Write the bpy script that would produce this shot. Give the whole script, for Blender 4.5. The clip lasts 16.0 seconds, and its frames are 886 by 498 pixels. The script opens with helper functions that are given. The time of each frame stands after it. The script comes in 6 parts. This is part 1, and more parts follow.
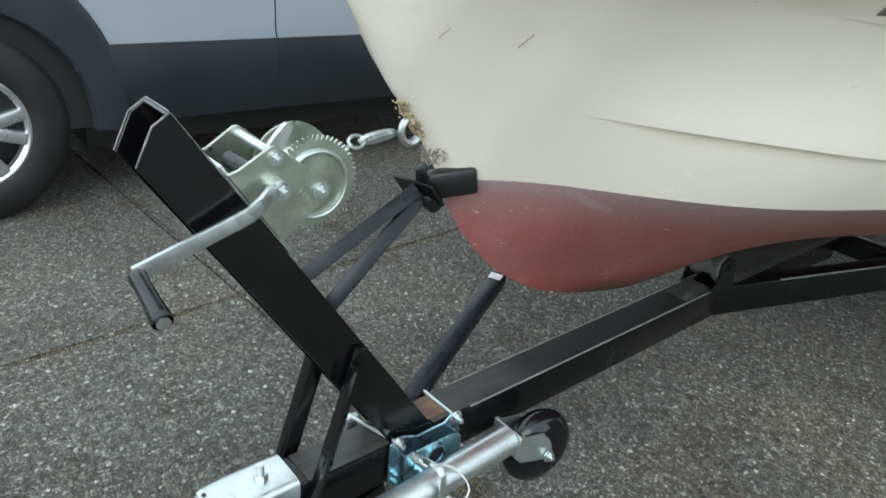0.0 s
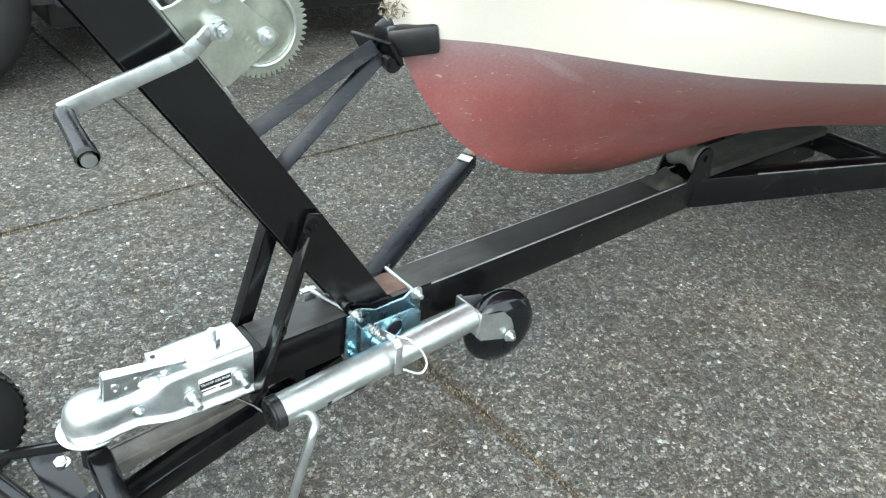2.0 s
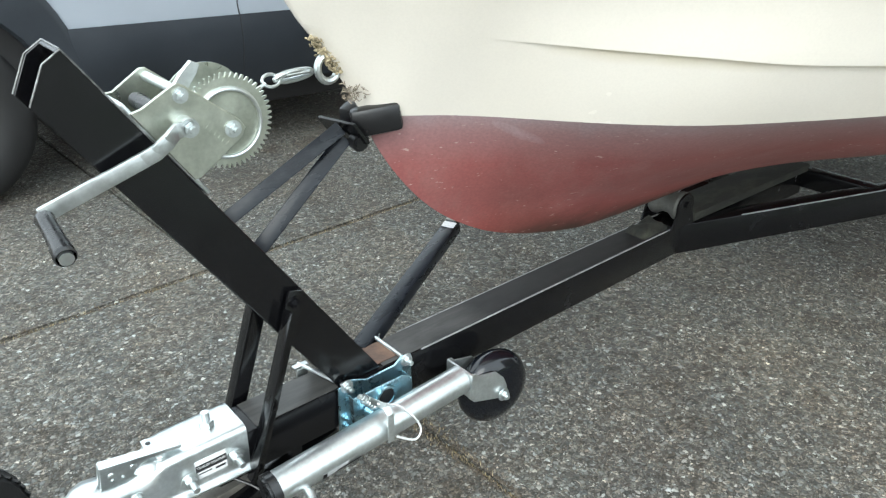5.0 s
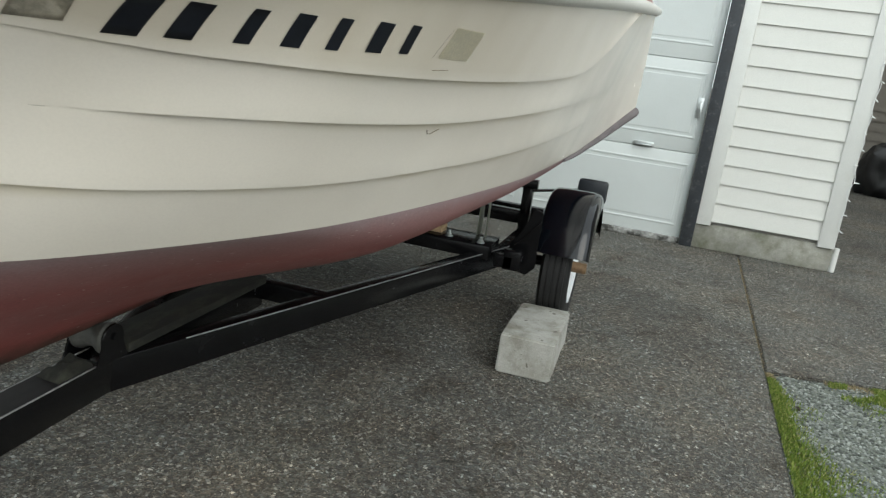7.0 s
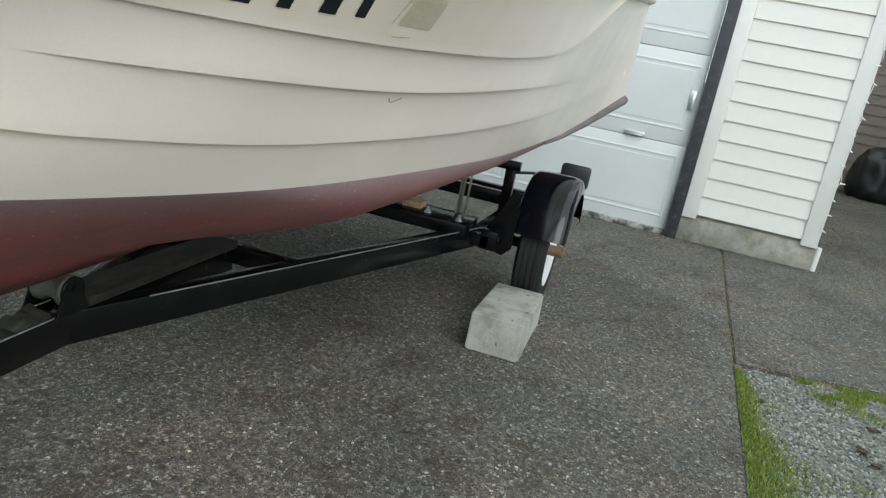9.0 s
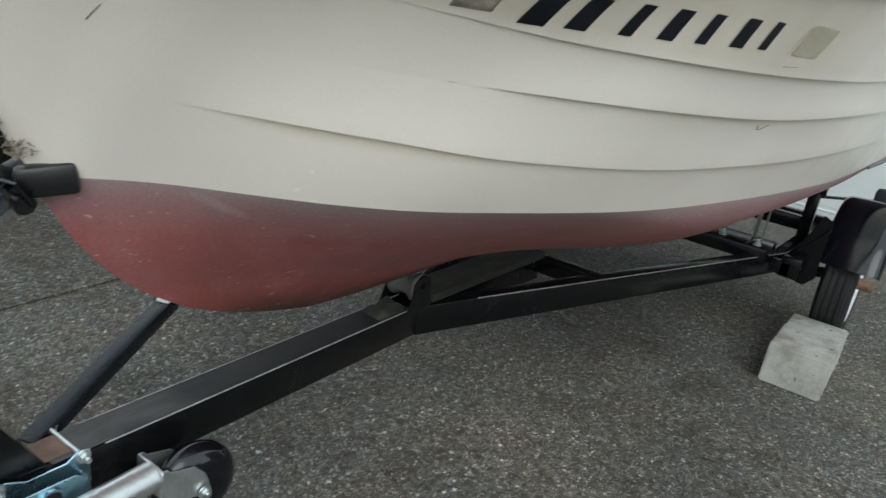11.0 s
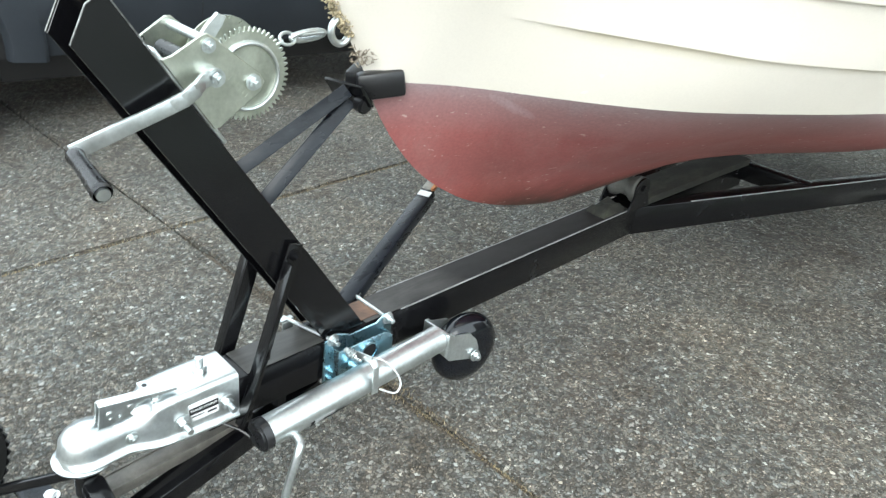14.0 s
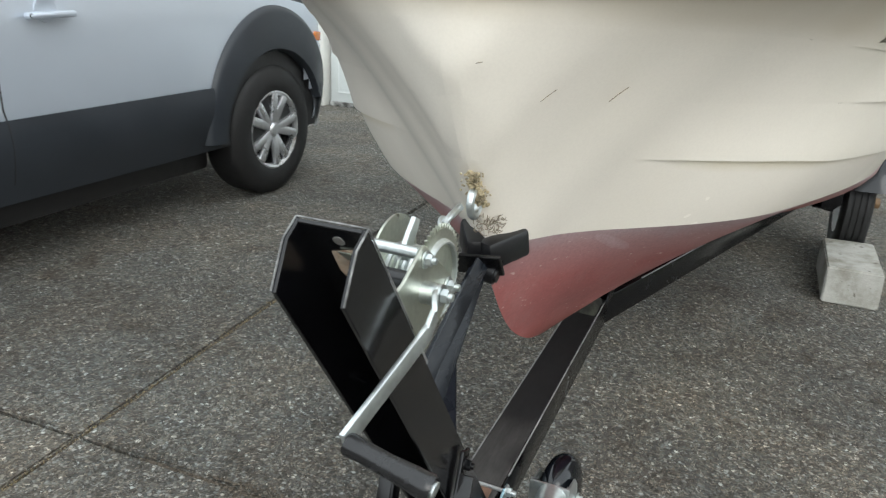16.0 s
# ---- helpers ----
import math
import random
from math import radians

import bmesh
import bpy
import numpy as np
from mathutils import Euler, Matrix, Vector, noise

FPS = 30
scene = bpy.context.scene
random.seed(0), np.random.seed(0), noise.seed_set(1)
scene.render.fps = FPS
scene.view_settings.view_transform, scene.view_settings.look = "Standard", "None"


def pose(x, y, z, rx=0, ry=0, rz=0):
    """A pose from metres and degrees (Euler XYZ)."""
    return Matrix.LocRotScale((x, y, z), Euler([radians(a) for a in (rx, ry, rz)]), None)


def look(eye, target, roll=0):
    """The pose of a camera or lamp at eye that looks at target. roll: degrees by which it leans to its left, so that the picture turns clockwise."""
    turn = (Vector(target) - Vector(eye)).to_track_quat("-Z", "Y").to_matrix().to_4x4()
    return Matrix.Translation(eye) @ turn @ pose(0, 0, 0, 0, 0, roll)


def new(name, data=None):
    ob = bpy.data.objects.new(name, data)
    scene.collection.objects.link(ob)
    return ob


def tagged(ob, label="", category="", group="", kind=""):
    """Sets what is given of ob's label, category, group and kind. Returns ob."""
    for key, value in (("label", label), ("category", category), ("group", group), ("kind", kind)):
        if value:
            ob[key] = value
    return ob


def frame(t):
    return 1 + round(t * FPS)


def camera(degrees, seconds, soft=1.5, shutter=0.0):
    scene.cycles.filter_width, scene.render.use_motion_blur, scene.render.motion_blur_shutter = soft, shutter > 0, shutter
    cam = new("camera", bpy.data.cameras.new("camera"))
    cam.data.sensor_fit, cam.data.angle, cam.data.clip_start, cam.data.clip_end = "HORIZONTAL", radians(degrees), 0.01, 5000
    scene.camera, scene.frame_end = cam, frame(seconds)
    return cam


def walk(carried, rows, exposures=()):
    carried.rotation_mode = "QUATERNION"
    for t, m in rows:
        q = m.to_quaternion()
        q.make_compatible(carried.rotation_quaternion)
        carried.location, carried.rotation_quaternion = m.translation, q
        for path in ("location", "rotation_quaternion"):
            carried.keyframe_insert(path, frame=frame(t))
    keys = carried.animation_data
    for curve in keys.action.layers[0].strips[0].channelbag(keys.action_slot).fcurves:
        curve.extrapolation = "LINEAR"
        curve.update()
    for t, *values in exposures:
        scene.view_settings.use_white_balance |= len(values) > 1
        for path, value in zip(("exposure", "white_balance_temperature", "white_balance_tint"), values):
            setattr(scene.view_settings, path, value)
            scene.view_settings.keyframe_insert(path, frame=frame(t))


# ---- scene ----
cam = camera(61.9, 16.0, 1.2, 0.2)
PATH = [
    (0, (-0.194, -0.838, 1.173), (1.0, 0.537, 0.345), 4.8),
    (0.5, (-0.164, -0.88, 1.142), (1.006, 0.406, 0.152), 6.1),
    (1, (-0.157, -0.869, 1.107), (0.999, 0.384, 0.062), 6.5),
    (1.5, (-0.159, -0.87, 1.086), (1.0, 0.379, 0.038), 7.3),
    (2, (-0.151, -0.87, 1.094), (1.013, 0.391, 0.067), 7.0),
    (2.5, (-0.158, -0.872, 1.089), (0.972, 0.425, 0.069), 6.4),
    (3, (-0.15, -0.872, 1.091), (0.941, 0.454, 0.064), 4.9),
    (3.2, (-0.153, -0.878, 1.099), (0.925, 0.463, 0.079), 4.0),
    (5.3, (-0.108, -0.939, 1.117), (1.12, 0.396, 0.275), 0.2),
    (5.5, (-0.072, -0.937, 1.121), (1.26, 0.306, 0.297), 0.5),
    (6, (-0.014, -0.96, 1.125), (1.548, 0.067, 0.413), 2.1),
    (6.5, (0.09, -1.027, 1.125), (1.876, -0.331, 0.553), 5.1),
    (7, (0.166, -1.094, 1.125), (2.033, -0.598, 0.608), 7.7),
    (7.5, (0.18, -1.144, 1.112), (2.052, -0.675, 0.586), 9.8),
    (8, (0.185, -1.166, 1.096), (2.047, -0.711, 0.525), 10.7),
    (8.2, (0.187, -1.176, 1.097), (2.051, -0.722, 0.53), 10.8),
    (10.3, (0.092, -1.098, 1.146), (1.892, -0.369, 0.668), 10.5),
    (10.5, (0.075, -1.0695, 1.137), (1.826, -0.233, 0.654), 9.7),
    (11, (0.018, -0.99, 1.114), (1.611, 0.034, 0.469), 9.6),
    (11.5, (-0.069, -0.911, 1.129), (1.355, 0.2185, 0.2945), 11.4),
    (12, (-0.137, -0.895, 1.133), (1.014, 0.397, 0.13), 8.7),
    (12.5, (-0.188, -0.857, 1.13), (0.768, 0.341, -0.154), 6.8),
    (13, (-0.215, -0.809, 1.135), (0.919, 0.344, -0.043), 8.4),
    (13.5, (-0.216, -0.886, 1.102), (0.976, 0.332, 0.056), 7.7),
    (14, (-0.253, -0.919, 1.109), (1.056, 0.294, 0.205), 6.9),
    (14.5, (-0.423, -0.821, 1.16), (1.114, 0.191, 0.376), 1.6),
    (15, (-0.538, -0.734, 1.184), (1.066, 0.193, 0.43), 0.4),
    (15.5, (-0.482, -0.568, 1.178), (1.149, 0.397, 0.537), -0.6),
    (16, (-0.451, -0.336, 1.157), (1.283, 0.393, 0.477), 2.5),
]
EXPOSURES = [(0.0, 0.16, 5875, 2), (0.5, 0.70, 5925, 3), (1.0, 0.96, 5955, 3), (3.2, 0.96, 5955, 3), (5.3, 0.67, 6050, 4.5), (6.0, 0.38, 6150, 5.5), (6.5, -0.02, 6280, 5.5), (7.0, -0.21, 6310, 4.5), (7.5, -0.12, 6230, 5.5), (8.2, -0.04, 6130, 5.5), (10.3, -0.3, 6130, 6.5), (11.0, -0.20, 6020, 5.5), (11.5, 0.38, 5830, 4), (12.0, 0.66, 5740, 2), (12.5, 0.88, 5700, 0), (13.0, 1.09, 5870, 1), (13.5, 1.16, 5940, 2.5), (14.0, 0.95, 6040, 4), (14.5, 0.75, 6090, 5), (15.0, 0.58, 6200, 7), (15.5, 0.44, 6250, 7), (16.0, 0.22, 6250, 7)]
walk(cam, [(t, look(eye, target, roll)) for t, eye, target, roll in PATH], EXPOSURES)

# ---- world and light ----
world = bpy.data.worlds.new("overcast_sky")
scene.world = world
world.use_nodes = True
wn = world.node_tree.nodes
sky = wn.new("ShaderNodeTexSky")
sky.sky_type, sky.sun_disc = "NISHITA", False
sky.sun_elevation, sky.sun_rotation = radians(32), radians(230)
sky.air_density, sky.dust_density, sky.ozone_density = 1.0, 4.0, 1.0
haze = wn.new("ShaderNodeMixRGB")
haze.inputs[0].default_value = 0.85
haze.inputs[2].default_value = (12.6, 13.1, 13.2, 1)
world.node_tree.links.new(sky.outputs[0], haze.inputs[1])
world.node_tree.links.new(haze.outputs[0], wn["Background"].inputs[0])
wn["Background"].inputs[1].default_value = 0.148

sun = new("sun", bpy.data.lights.new("sun", "SUN"))
sun.data.energy, sun.data.angle, sun.data.color = 1.15, radians(45), (1.0, 0.985, 0.95)
sun.matrix_world = look((-3.30, -3.10, 3.48), (0.4, 0.0, 0.4))


# ---- materials ----
def nodes_of(name):
    m = bpy.data.materials.new(name)
    m.use_nodes = True
    t = m.node_tree
    return m, t.nodes, t.links, t.nodes["Principled BSDF"]


def noise_node(n, l, scale, detail=4, rough=0.6, coord="Object", stretch=None):
    tc = n.new("ShaderNodeTexCoord")
    nz = n.new("ShaderNodeTexNoise")
    nz.inputs["Scale"].default_value, nz.inputs["Detail"].default_value, nz.inputs["Roughness"].default_value = scale, detail, rough
    if stretch:
        mp = n.new("ShaderNodeMapping")
        mp.inputs["Scale"].default_value = stretch
        l.new(tc.outputs[coord], mp.inputs[0])
        l.new(mp.outputs[0], nz.inputs["Vector"])
    else:
        l.new(tc.outputs[coord], nz.inputs["Vector"])
    return nz


def ramp(n, l, src, stops):
    r = n.new("ShaderNodeValToRGB")
    e = r.color_ramp.elements
    while len(e) < len(stops):
        e.new(0.5)
    for el, (p, c) in zip(e, stops):
        el.position = p
        el.color = (*c, 1) if len(c) == 3 else c
    l.new(src, r.inputs[0])
    return r


def mix(n, l, a, b, fac, mode="MIX"):
    m = n.new("ShaderNodeMixRGB")
    m.blend_type = mode
    for i, v in ((0, fac), (1, a), (2, b)):
        if hasattr(v, "links") or isinstance(v, bpy.types.NodeSocket):
            l.new(v, m.inputs[i])
        else:
            m.inputs[i].default_value = v if i == 0 else (*v, 1)
    return m.outputs[0]


def surface(name, base, rough=0.5, metal=0.0, spread=0.12, scale=9.0, grain=120.0, bump=0.05, rough_spread=0.1, dirt=None, dirt_amount=0.5, dirt_scale=5.0, coat=0.0, stretch=None, spec=0.5):
    """A painted, metal, rubber or plastic surface with grain, patches and, where given, dirt."""
    m, n, l, p = nodes_of(name)
    big = noise_node(n, l, scale, 5, 0.6, stretch=stretch)
    fine = noise_node(n, l, grain, 3, 0.6, stretch=stretch)
    lo = tuple(max(0, c * (1 - spread)) for c in base)
    hi = tuple(min(1, c * (1 + spread)) for c in base)
    c1 = ramp(n, l, big.outputs[0], [(0.3, lo), (0.7, hi)]).outputs[0]
    f = ramp(n, l, fine.outputs[0], [(0.3, (0.9,) * 3), (0.7, (1.06,) * 3)]).outputs[0]
    col = mix(n, l, c1, f, 1.0, "MULTIPLY")
    if dirt:
        d = noise_node(n, l, dirt_scale, 8, 0.7, stretch=stretch)
        dm = ramp(n, l, d.outputs[0], [(0.62 - 0.2 * dirt_amount, (0,) * 3), (0.75, (dirt_amount,) * 3)]).outputs[0]
        col = mix(n, l, col, dirt, dm)
    l.new(col, p.inputs["Base Color"])
    rr = ramp(n, l, big.outputs[0], [(0.3, (max(0.02, rough - rough_spread),) * 3), (0.7, (min(1, rough + rough_spread),) * 3)])
    l.new(rr.outputs[0], p.inputs["Roughness"])
    p.inputs["Metallic"].default_value = metal
    p.inputs["Specular IOR Level"].default_value = spec
    if coat:
        p.inputs["Coat Weight"].default_value, p.inputs["Coat Roughness"].default_value = coat, 0.06
    if bump:
        b = n.new("ShaderNodeBump")
        b.inputs["Strength"].default_value, b.inputs["Distance"].default_value = bump, 0.002
        l.new(fine.outputs[0], b.inputs["Height"])
        l.new(b.outputs[0], p.inputs["Normal"])
    return m


def aggregate(name):
    """Exposed-aggregate concrete: broken pebbles of mixed size packed in a dark matrix, with stains."""
    m, n, l, p = nodes_of(name)
    tc = n.new("ShaderNodeTexCoord")
    warp = noise_node(n, l, 120, 3, 0.65)
    add = n.new("ShaderNodeVectorMath")
    add.operation = "MULTIPLY_ADD"
    l.new(warp.outputs["Color"], add.inputs[0])
    add.inputs[1].default_value = (0.0125, 0.0125, 0.0125)
    l.new(tc.outputs["Object"], add.inputs[2])

    def cells(scale, feature):
        v = n.new("ShaderNodeTexVoronoi")
        v.feature = feature
        v.inputs["Scale"].default_value = scale
        l.new(add.outputs[0], v.inputs["Vector"])
        return v

    def math_node(op, a, b):
        k = n.new("ShaderNodeMath")
        k.operation = op
        for i, q in enumerate((a, b)):
            if isinstance(q, bpy.types.NodeSocket):
                l.new(q, k.inputs[i])
            else:
                k.inputs[i].default_value = q
        return k.outputs[0]

    def layer(scale):
        vc, vd = cells(scale, "F1"), cells(scale, "DISTANCE_TO_EDGE")
        sep = n.new("ShaderNodeSeparateColor")
        l.new(vc.outputs["Color"], sep.inputs[0])
        return sep, vd.outputs["Distance"]

    big_c, big_d = layer(108.0)
    sml_c, sml_d = layer(215.0)
    pick = math_node("GREATER_THAN", big_c.outputs[1], 0.52)
    tone = mix(n, l, sml_c.outputs[0], big_c.outputs[0], pick)
    hue = mix(n, l, sml_c.outputs[2], big_c.outputs[2], pick)
    dist = mix(n, l, math_node("MULTIPLY", sml_d, 0.8), math_node("MULTIPLY", big_d, 1.0), pick)
    stones = ramp(n, l, tone, [(0.0, (0.068, 0.066, 0.060)), (0.32, (0.115, 0.112, 0.103)), (0.6, (0.165, 0.162, 0.149)), (0.82, (0.218, 0.215, 0.199)), (0.95, (0.300, 0.297, 0.278)), (1.0, (0.47, 0.47, 0.44))])
    warm = ramp(n, l, hue, [(0.0, (1.08, 0.99, 0.90)), (0.5, (1.0, 1.0, 0.99)), (1.0, (0.93, 1.01, 1.07))])
    col = mix(n, l, stones.outputs[0], warm.outputs[0], 1.0, "MULTIPLY")
    gap = ramp(n, l, dist, [(0.010, (0, 0, 0)), (0.11, (1, 1, 1))])
    col = mix(n, l, (0.036, 0.033, 0.028), col, gap.outputs[0])
    clump = noise_node(n, l, 38, 3, 0.75)
    col = mix(n, l, col, ramp(n, l, clump.outputs[0], [(0.32, (0.62,) * 3), (0.5, (1.0,) * 3), (0.70, (1.5,) * 3)]).outputs[0], 1.0, "MULTIPLY")
    grit = noise_node(n, l, 520, 2, 0.7)
    col = mix(n, l, col, ramp(n, l, grit.outputs[0], [(0.3, (0.80,) * 3), (0.7, (1.18,) * 3)]).outputs[0], 1.0, "MULTIPLY")
    big = noise_node(n, l, 0.9, 6, 0.62)
    shade = ramp(n, l, big.outputs[0], [(0.28, (0.74, 0.72, 0.70)), (0.5, (1.13, 1.13, 1.12)), (0.72, (1.50, 1.43, 1.32))])
    col = mix(n, l, col, shade.outputs[0], 1.0, "MULTIPLY")
    spot = noise_node(n, l, 4.5, 6, 0.7)
    stain = ramp(n, l, spot.outputs[0], [(0.53, (1, 1, 1)), (0.70, (0.62, 0.56, 0.49))])
    col = mix(n, l, col, stain.outputs[0], 1.0, "MULTIPLY")
    # the slab beside the boat is paler within a ragged oval
    mp = n.new("ShaderNodeMapping")
    mp.vector_type = "TEXTURE"
    mp.inputs["Location"].default_value = (2.05, -0.40, 0)
    mp.inputs["Scale"].default_value = (1.15, 0.62, 1)
    l.new(tc.outputs["Object"], mp.inputs[0])
    far = n.new("ShaderNodeVectorMath")
    far.operation = "LENGTH"
    l.new(mp.outputs[0], far.inputs[0])
    reach = math_node("MULTIPLY_ADD", spot.outputs[0], 0.9)
    l.new(far.outputs["Value"], reach.node.inputs[2])
    col = mix(n, l, col, ramp(n, l, reach, [(0.55, (1.16, 1.15, 1.12)), (1.5, (1.0, 1.0, 1.0))]).outputs[0], 1.0, "MULTIPLY")
    rusty = noise_node(n, l, 2.6, 4, 0.65)
    tint = ramp(n, l, rusty.outputs[0], [(0.44, (1.0, 1.0, 1.0)), (0.64, (1.05, 0.985, 0.93))])
    col = mix(n, l, col, tint.outputs[0], 1.0, "MULTIPLY")
    l.new(col, p.inputs["Base Color"])
    p.inputs["Roughness"].default_value = 0.8
    p.inputs["Specular IOR Level"].default_value = 0.3
    h = math_node("MINIMUM", dist, 0.22)
    b = n.new("ShaderNodeBump")
    b.inputs["Strength"].default_value, b.inputs["Distance"].default_value = 0.8, 0.012
    l.new(h, b.inputs["Height"])
    l.new(b.outputs[0], p.inputs["Normal"])
    return m


def gelcoat(name, base, scuffs, rough=0.32):
    """Old boat gelcoat: yellowed patches, faint vertical runs, fine speckle."""
    m, n, l, p = nodes_of(name)
    big = noise_node(n, l, 2.2, 5, 0.6)
    run = noise_node(n, l, 7.0, 1.5, 0.45, stretch=(1.0, 1.0, 0.25))
    fine = noise_node(n, l, 260, 2, 0.6)
    wave = noise_node(n, l, 3.0, 1, 0.4)
    c = ramp(n, l, big.outputs[0], [(0.3, tuple(v * 0.93 for v in base)), (0.65, base)]).outputs[0]
    r = ramp(n, l, run.outputs[0], [(0.45, (0,) * 3), (0.85, (0.12,) * 3)]).outputs[0]
    c = mix(n, l, c, scuffs, r)
    f = ramp(n, l, fine.outputs[0], [(0.35, (0.982,) * 3), (0.6, (1.008,) * 3)]).outputs[0]
    c = mix(n, l, c, f, 1.0, "MULTIPLY")
    # yellow stain that has crept down from under the laps
    at = n.new("ShaderNodeAttribute")
    at.attribute_name = "stain"
    creep = n.new("ShaderNodeMath")
    creep.operation = "MULTIPLY"
    l.new(at.outputs["Fac"], creep.inputs[0])
    l.new(ramp(n, l, big.outputs[0], [(0.35, (0.25,) * 3), (0.65, (1.0,) * 3)]).outputs[0], creep.inputs[1])
    c = mix(n, l, c, (0.60, 0.52, 0.34), ramp(n, l, creep.outputs[0], [(0.25, (0,) * 3), (1.0, (0.75,) * 3)]).outputs[0])
    # brown weathering and painted-in flare shade under the rail, ending at the top strake
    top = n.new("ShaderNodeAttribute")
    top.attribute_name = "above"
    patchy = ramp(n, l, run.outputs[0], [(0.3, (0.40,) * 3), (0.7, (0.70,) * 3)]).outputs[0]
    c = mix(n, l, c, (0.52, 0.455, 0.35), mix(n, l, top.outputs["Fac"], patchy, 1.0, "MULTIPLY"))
    l.new(c, p.inputs["Base Color"])
    rr = ramp(n, l, big.outputs[0], [(0.3, (rough,) * 3), (0.7, (rough + 0.06,) * 3)])
    l.new(rr.outputs[0], p.inputs["Roughness"])
    b = n.new("ShaderNodeBump")
    b.inputs["Strength"].default_value, b.inputs["Distance"].default_value = 0.03, 0.01
    l.new(wave.outputs[0], b.inputs["Height"])
    l.new(b.outputs[0], p.inputs["Normal"])
    return m


def bottom_paint(name):
    """Matt brick-red antifouling: chalky bloom, clean red low down, grey scum under the waterline, pale scuffs."""
    m, n, l, p = nodes_of(name)
    big = noise_node(n, l, 3.4, 6, 0.62)
    run = noise_node(n, l, 15.0, 5, 0.65, stretch=(1.0, 1.0, 0.22))
    fleck = noise_node(n, l, 60.0, 3, 0.5, stretch=(1.0, 1.0, 2.6))
    fine = noise_node(n, l, 190.0, 3, 0.6)
    c = ramp(n, l, big.outputs[0], [(0.28, (0.222, 0.066, 0.062)), (0.55, (0.292, 0.092, 0.086)), (0.8, (0.350, 0.138, 0.130))]).outputs[0]
    d = ramp(n, l, run.outputs[0], [(0.46, (0,) * 3), (0.78, (0.50,) * 3)]).outputs[0]
    c = mix(n, l, c, (0.33, 0.185, 0.175), d)
    # how far below the waterline, unevenly
    at = n.new("ShaderNodeAttribute")
    at.attribute_name = "depth"
    low = n.new("ShaderNodeMath")
    low.operation = "MULTIPLY_ADD"
    l.new(big.outputs[0], low.inputs[0])
    low.inputs[1].default_value = 0.16
    l.new(at.outputs["Fac"], low.inputs[2])
    clean = ramp(n, l, low.outputs[0], [(0.27, (0,) * 3), (0.36, (0.50,) * 3)]).outputs[0]
    band = ramp(n, l, low.outputs[0], [(0.19, (0,) * 3), (0.245, (0.12,) * 3), (0.30, (0,) * 3)]).outputs[0]
    c = mix(n, l, c, (0.085, 0.045, 0.040), band)
    c = mix(n, l, c, (0.335, 0.055, 0.043), clean)
    edge = n.new("ShaderNodeMath")
    edge.operation = "MULTIPLY_ADD"
    l.new(run.outputs[0], edge.inputs[0])
    edge.inputs[1].default_value = 0.05
    l.new(at.outputs["Fac"], edge.inputs[2])
    scum = ramp(n, l, edge.outputs[0], [(0.024, (0.80,) * 3), (0.055, (0.40,) * 3), (0.12, (0.0,) * 3)]).outputs[0]
    c = mix(n, l, c, (0.33, 0.272, 0.282), scum)
    # one long pale scuff on the port bow
    tc = n.new("ShaderNodeTexCoord")
    mp = n.new("ShaderNodeMapping")
    mp.vector_type = "TEXTURE"
    mp.inputs["Location"].default_value = (0.712, -0.145, 0.768)
    mp.inputs["Rotation"].default_value = (0, radians(26), 0)
    mp.inputs["Scale"].default_value = (0.095, 0.09, 0.013)
    l.new(tc.outputs["Object"], mp.inputs[0])
    far = n.new("ShaderNodeVectorMath")
    far.operation = "LENGTH"
    l.new(mp.outputs[0], far.inputs[0])
    worn = n.new("ShaderNodeMath")
    worn.operation = "MULTIPLY_ADD"
    l.new(run.outputs[0], worn.inputs[0])
    worn.inputs[1].default_value = 0.9
    l.new(far.outputs["Value"], worn.inputs[2])
    c = mix(n, l, c, (0.43, 0.335, 0.345), ramp(n, l, worn.outputs[0], [(0.55, (0.36,) * 3), (1.0, (0.16,) * 3), (1.5, (0.0,) * 3)]).outputs[0])
    # black-green slime along the keel behind the forefoot
    xyz = n.new("ShaderNodeSeparateXYZ")
    l.new(tc.outputs["Object"], xyz.inputs[0])
    side = n.new("ShaderNodeMath")
    side.operation = "ABSOLUTE"
    l.new(xyz.outputs[1], side.inputs[0])
    ragged = n.new("ShaderNodeMath")
    ragged.operation = "MULTIPLY_ADD"
    l.new(run.outputs[0], ragged.inputs[0])
    ragged.inputs[1].default_value = 0.14
    l.new(side.outputs[0], ragged.inputs[2])
    keel = ramp(n, l, ragged.outputs[0], [(0.07, (0.85,) * 3), (0.17, (0.0,) * 3)]).outputs[0]
    aft = ramp(n, l, xyz.outputs[0], [(0.74, (0.0,) * 3), (0.95, (1.0,) * 3)]).outputs[0]
    c = mix(n, l, c, (0.040, 0.034, 0.022), mix(n, l, keel, aft, 1.0, "MULTIPLY"))
    s = ramp(n, l, fleck.outputs[0], [(0.685, (0,) * 3), (0.72, (0.75,) * 3)]).outputs[0]
    c = mix(n, l, c, (0.52, 0.40, 0.35), s)
    c = mix(n, l, c, ramp(n, l, fine.outputs[0], [(0.3, (0.88,) * 3), (0.7, (1.10,) * 3)]).outputs[0], 1.0, "MULTIPLY")
    l.new(c, p.inputs["Base Color"])
    p.inputs["Roughness"].default_value = 0.58
    b = n.new("ShaderNodeBump")
    b.inputs["Strength"].default_value, b.inputs["Distance"].default_value = 0.16, 0.003
    l.new(run.outputs[0], b.inputs["Height"])
    l.new(b.outputs[0], p.inputs["Normal"])
    return m


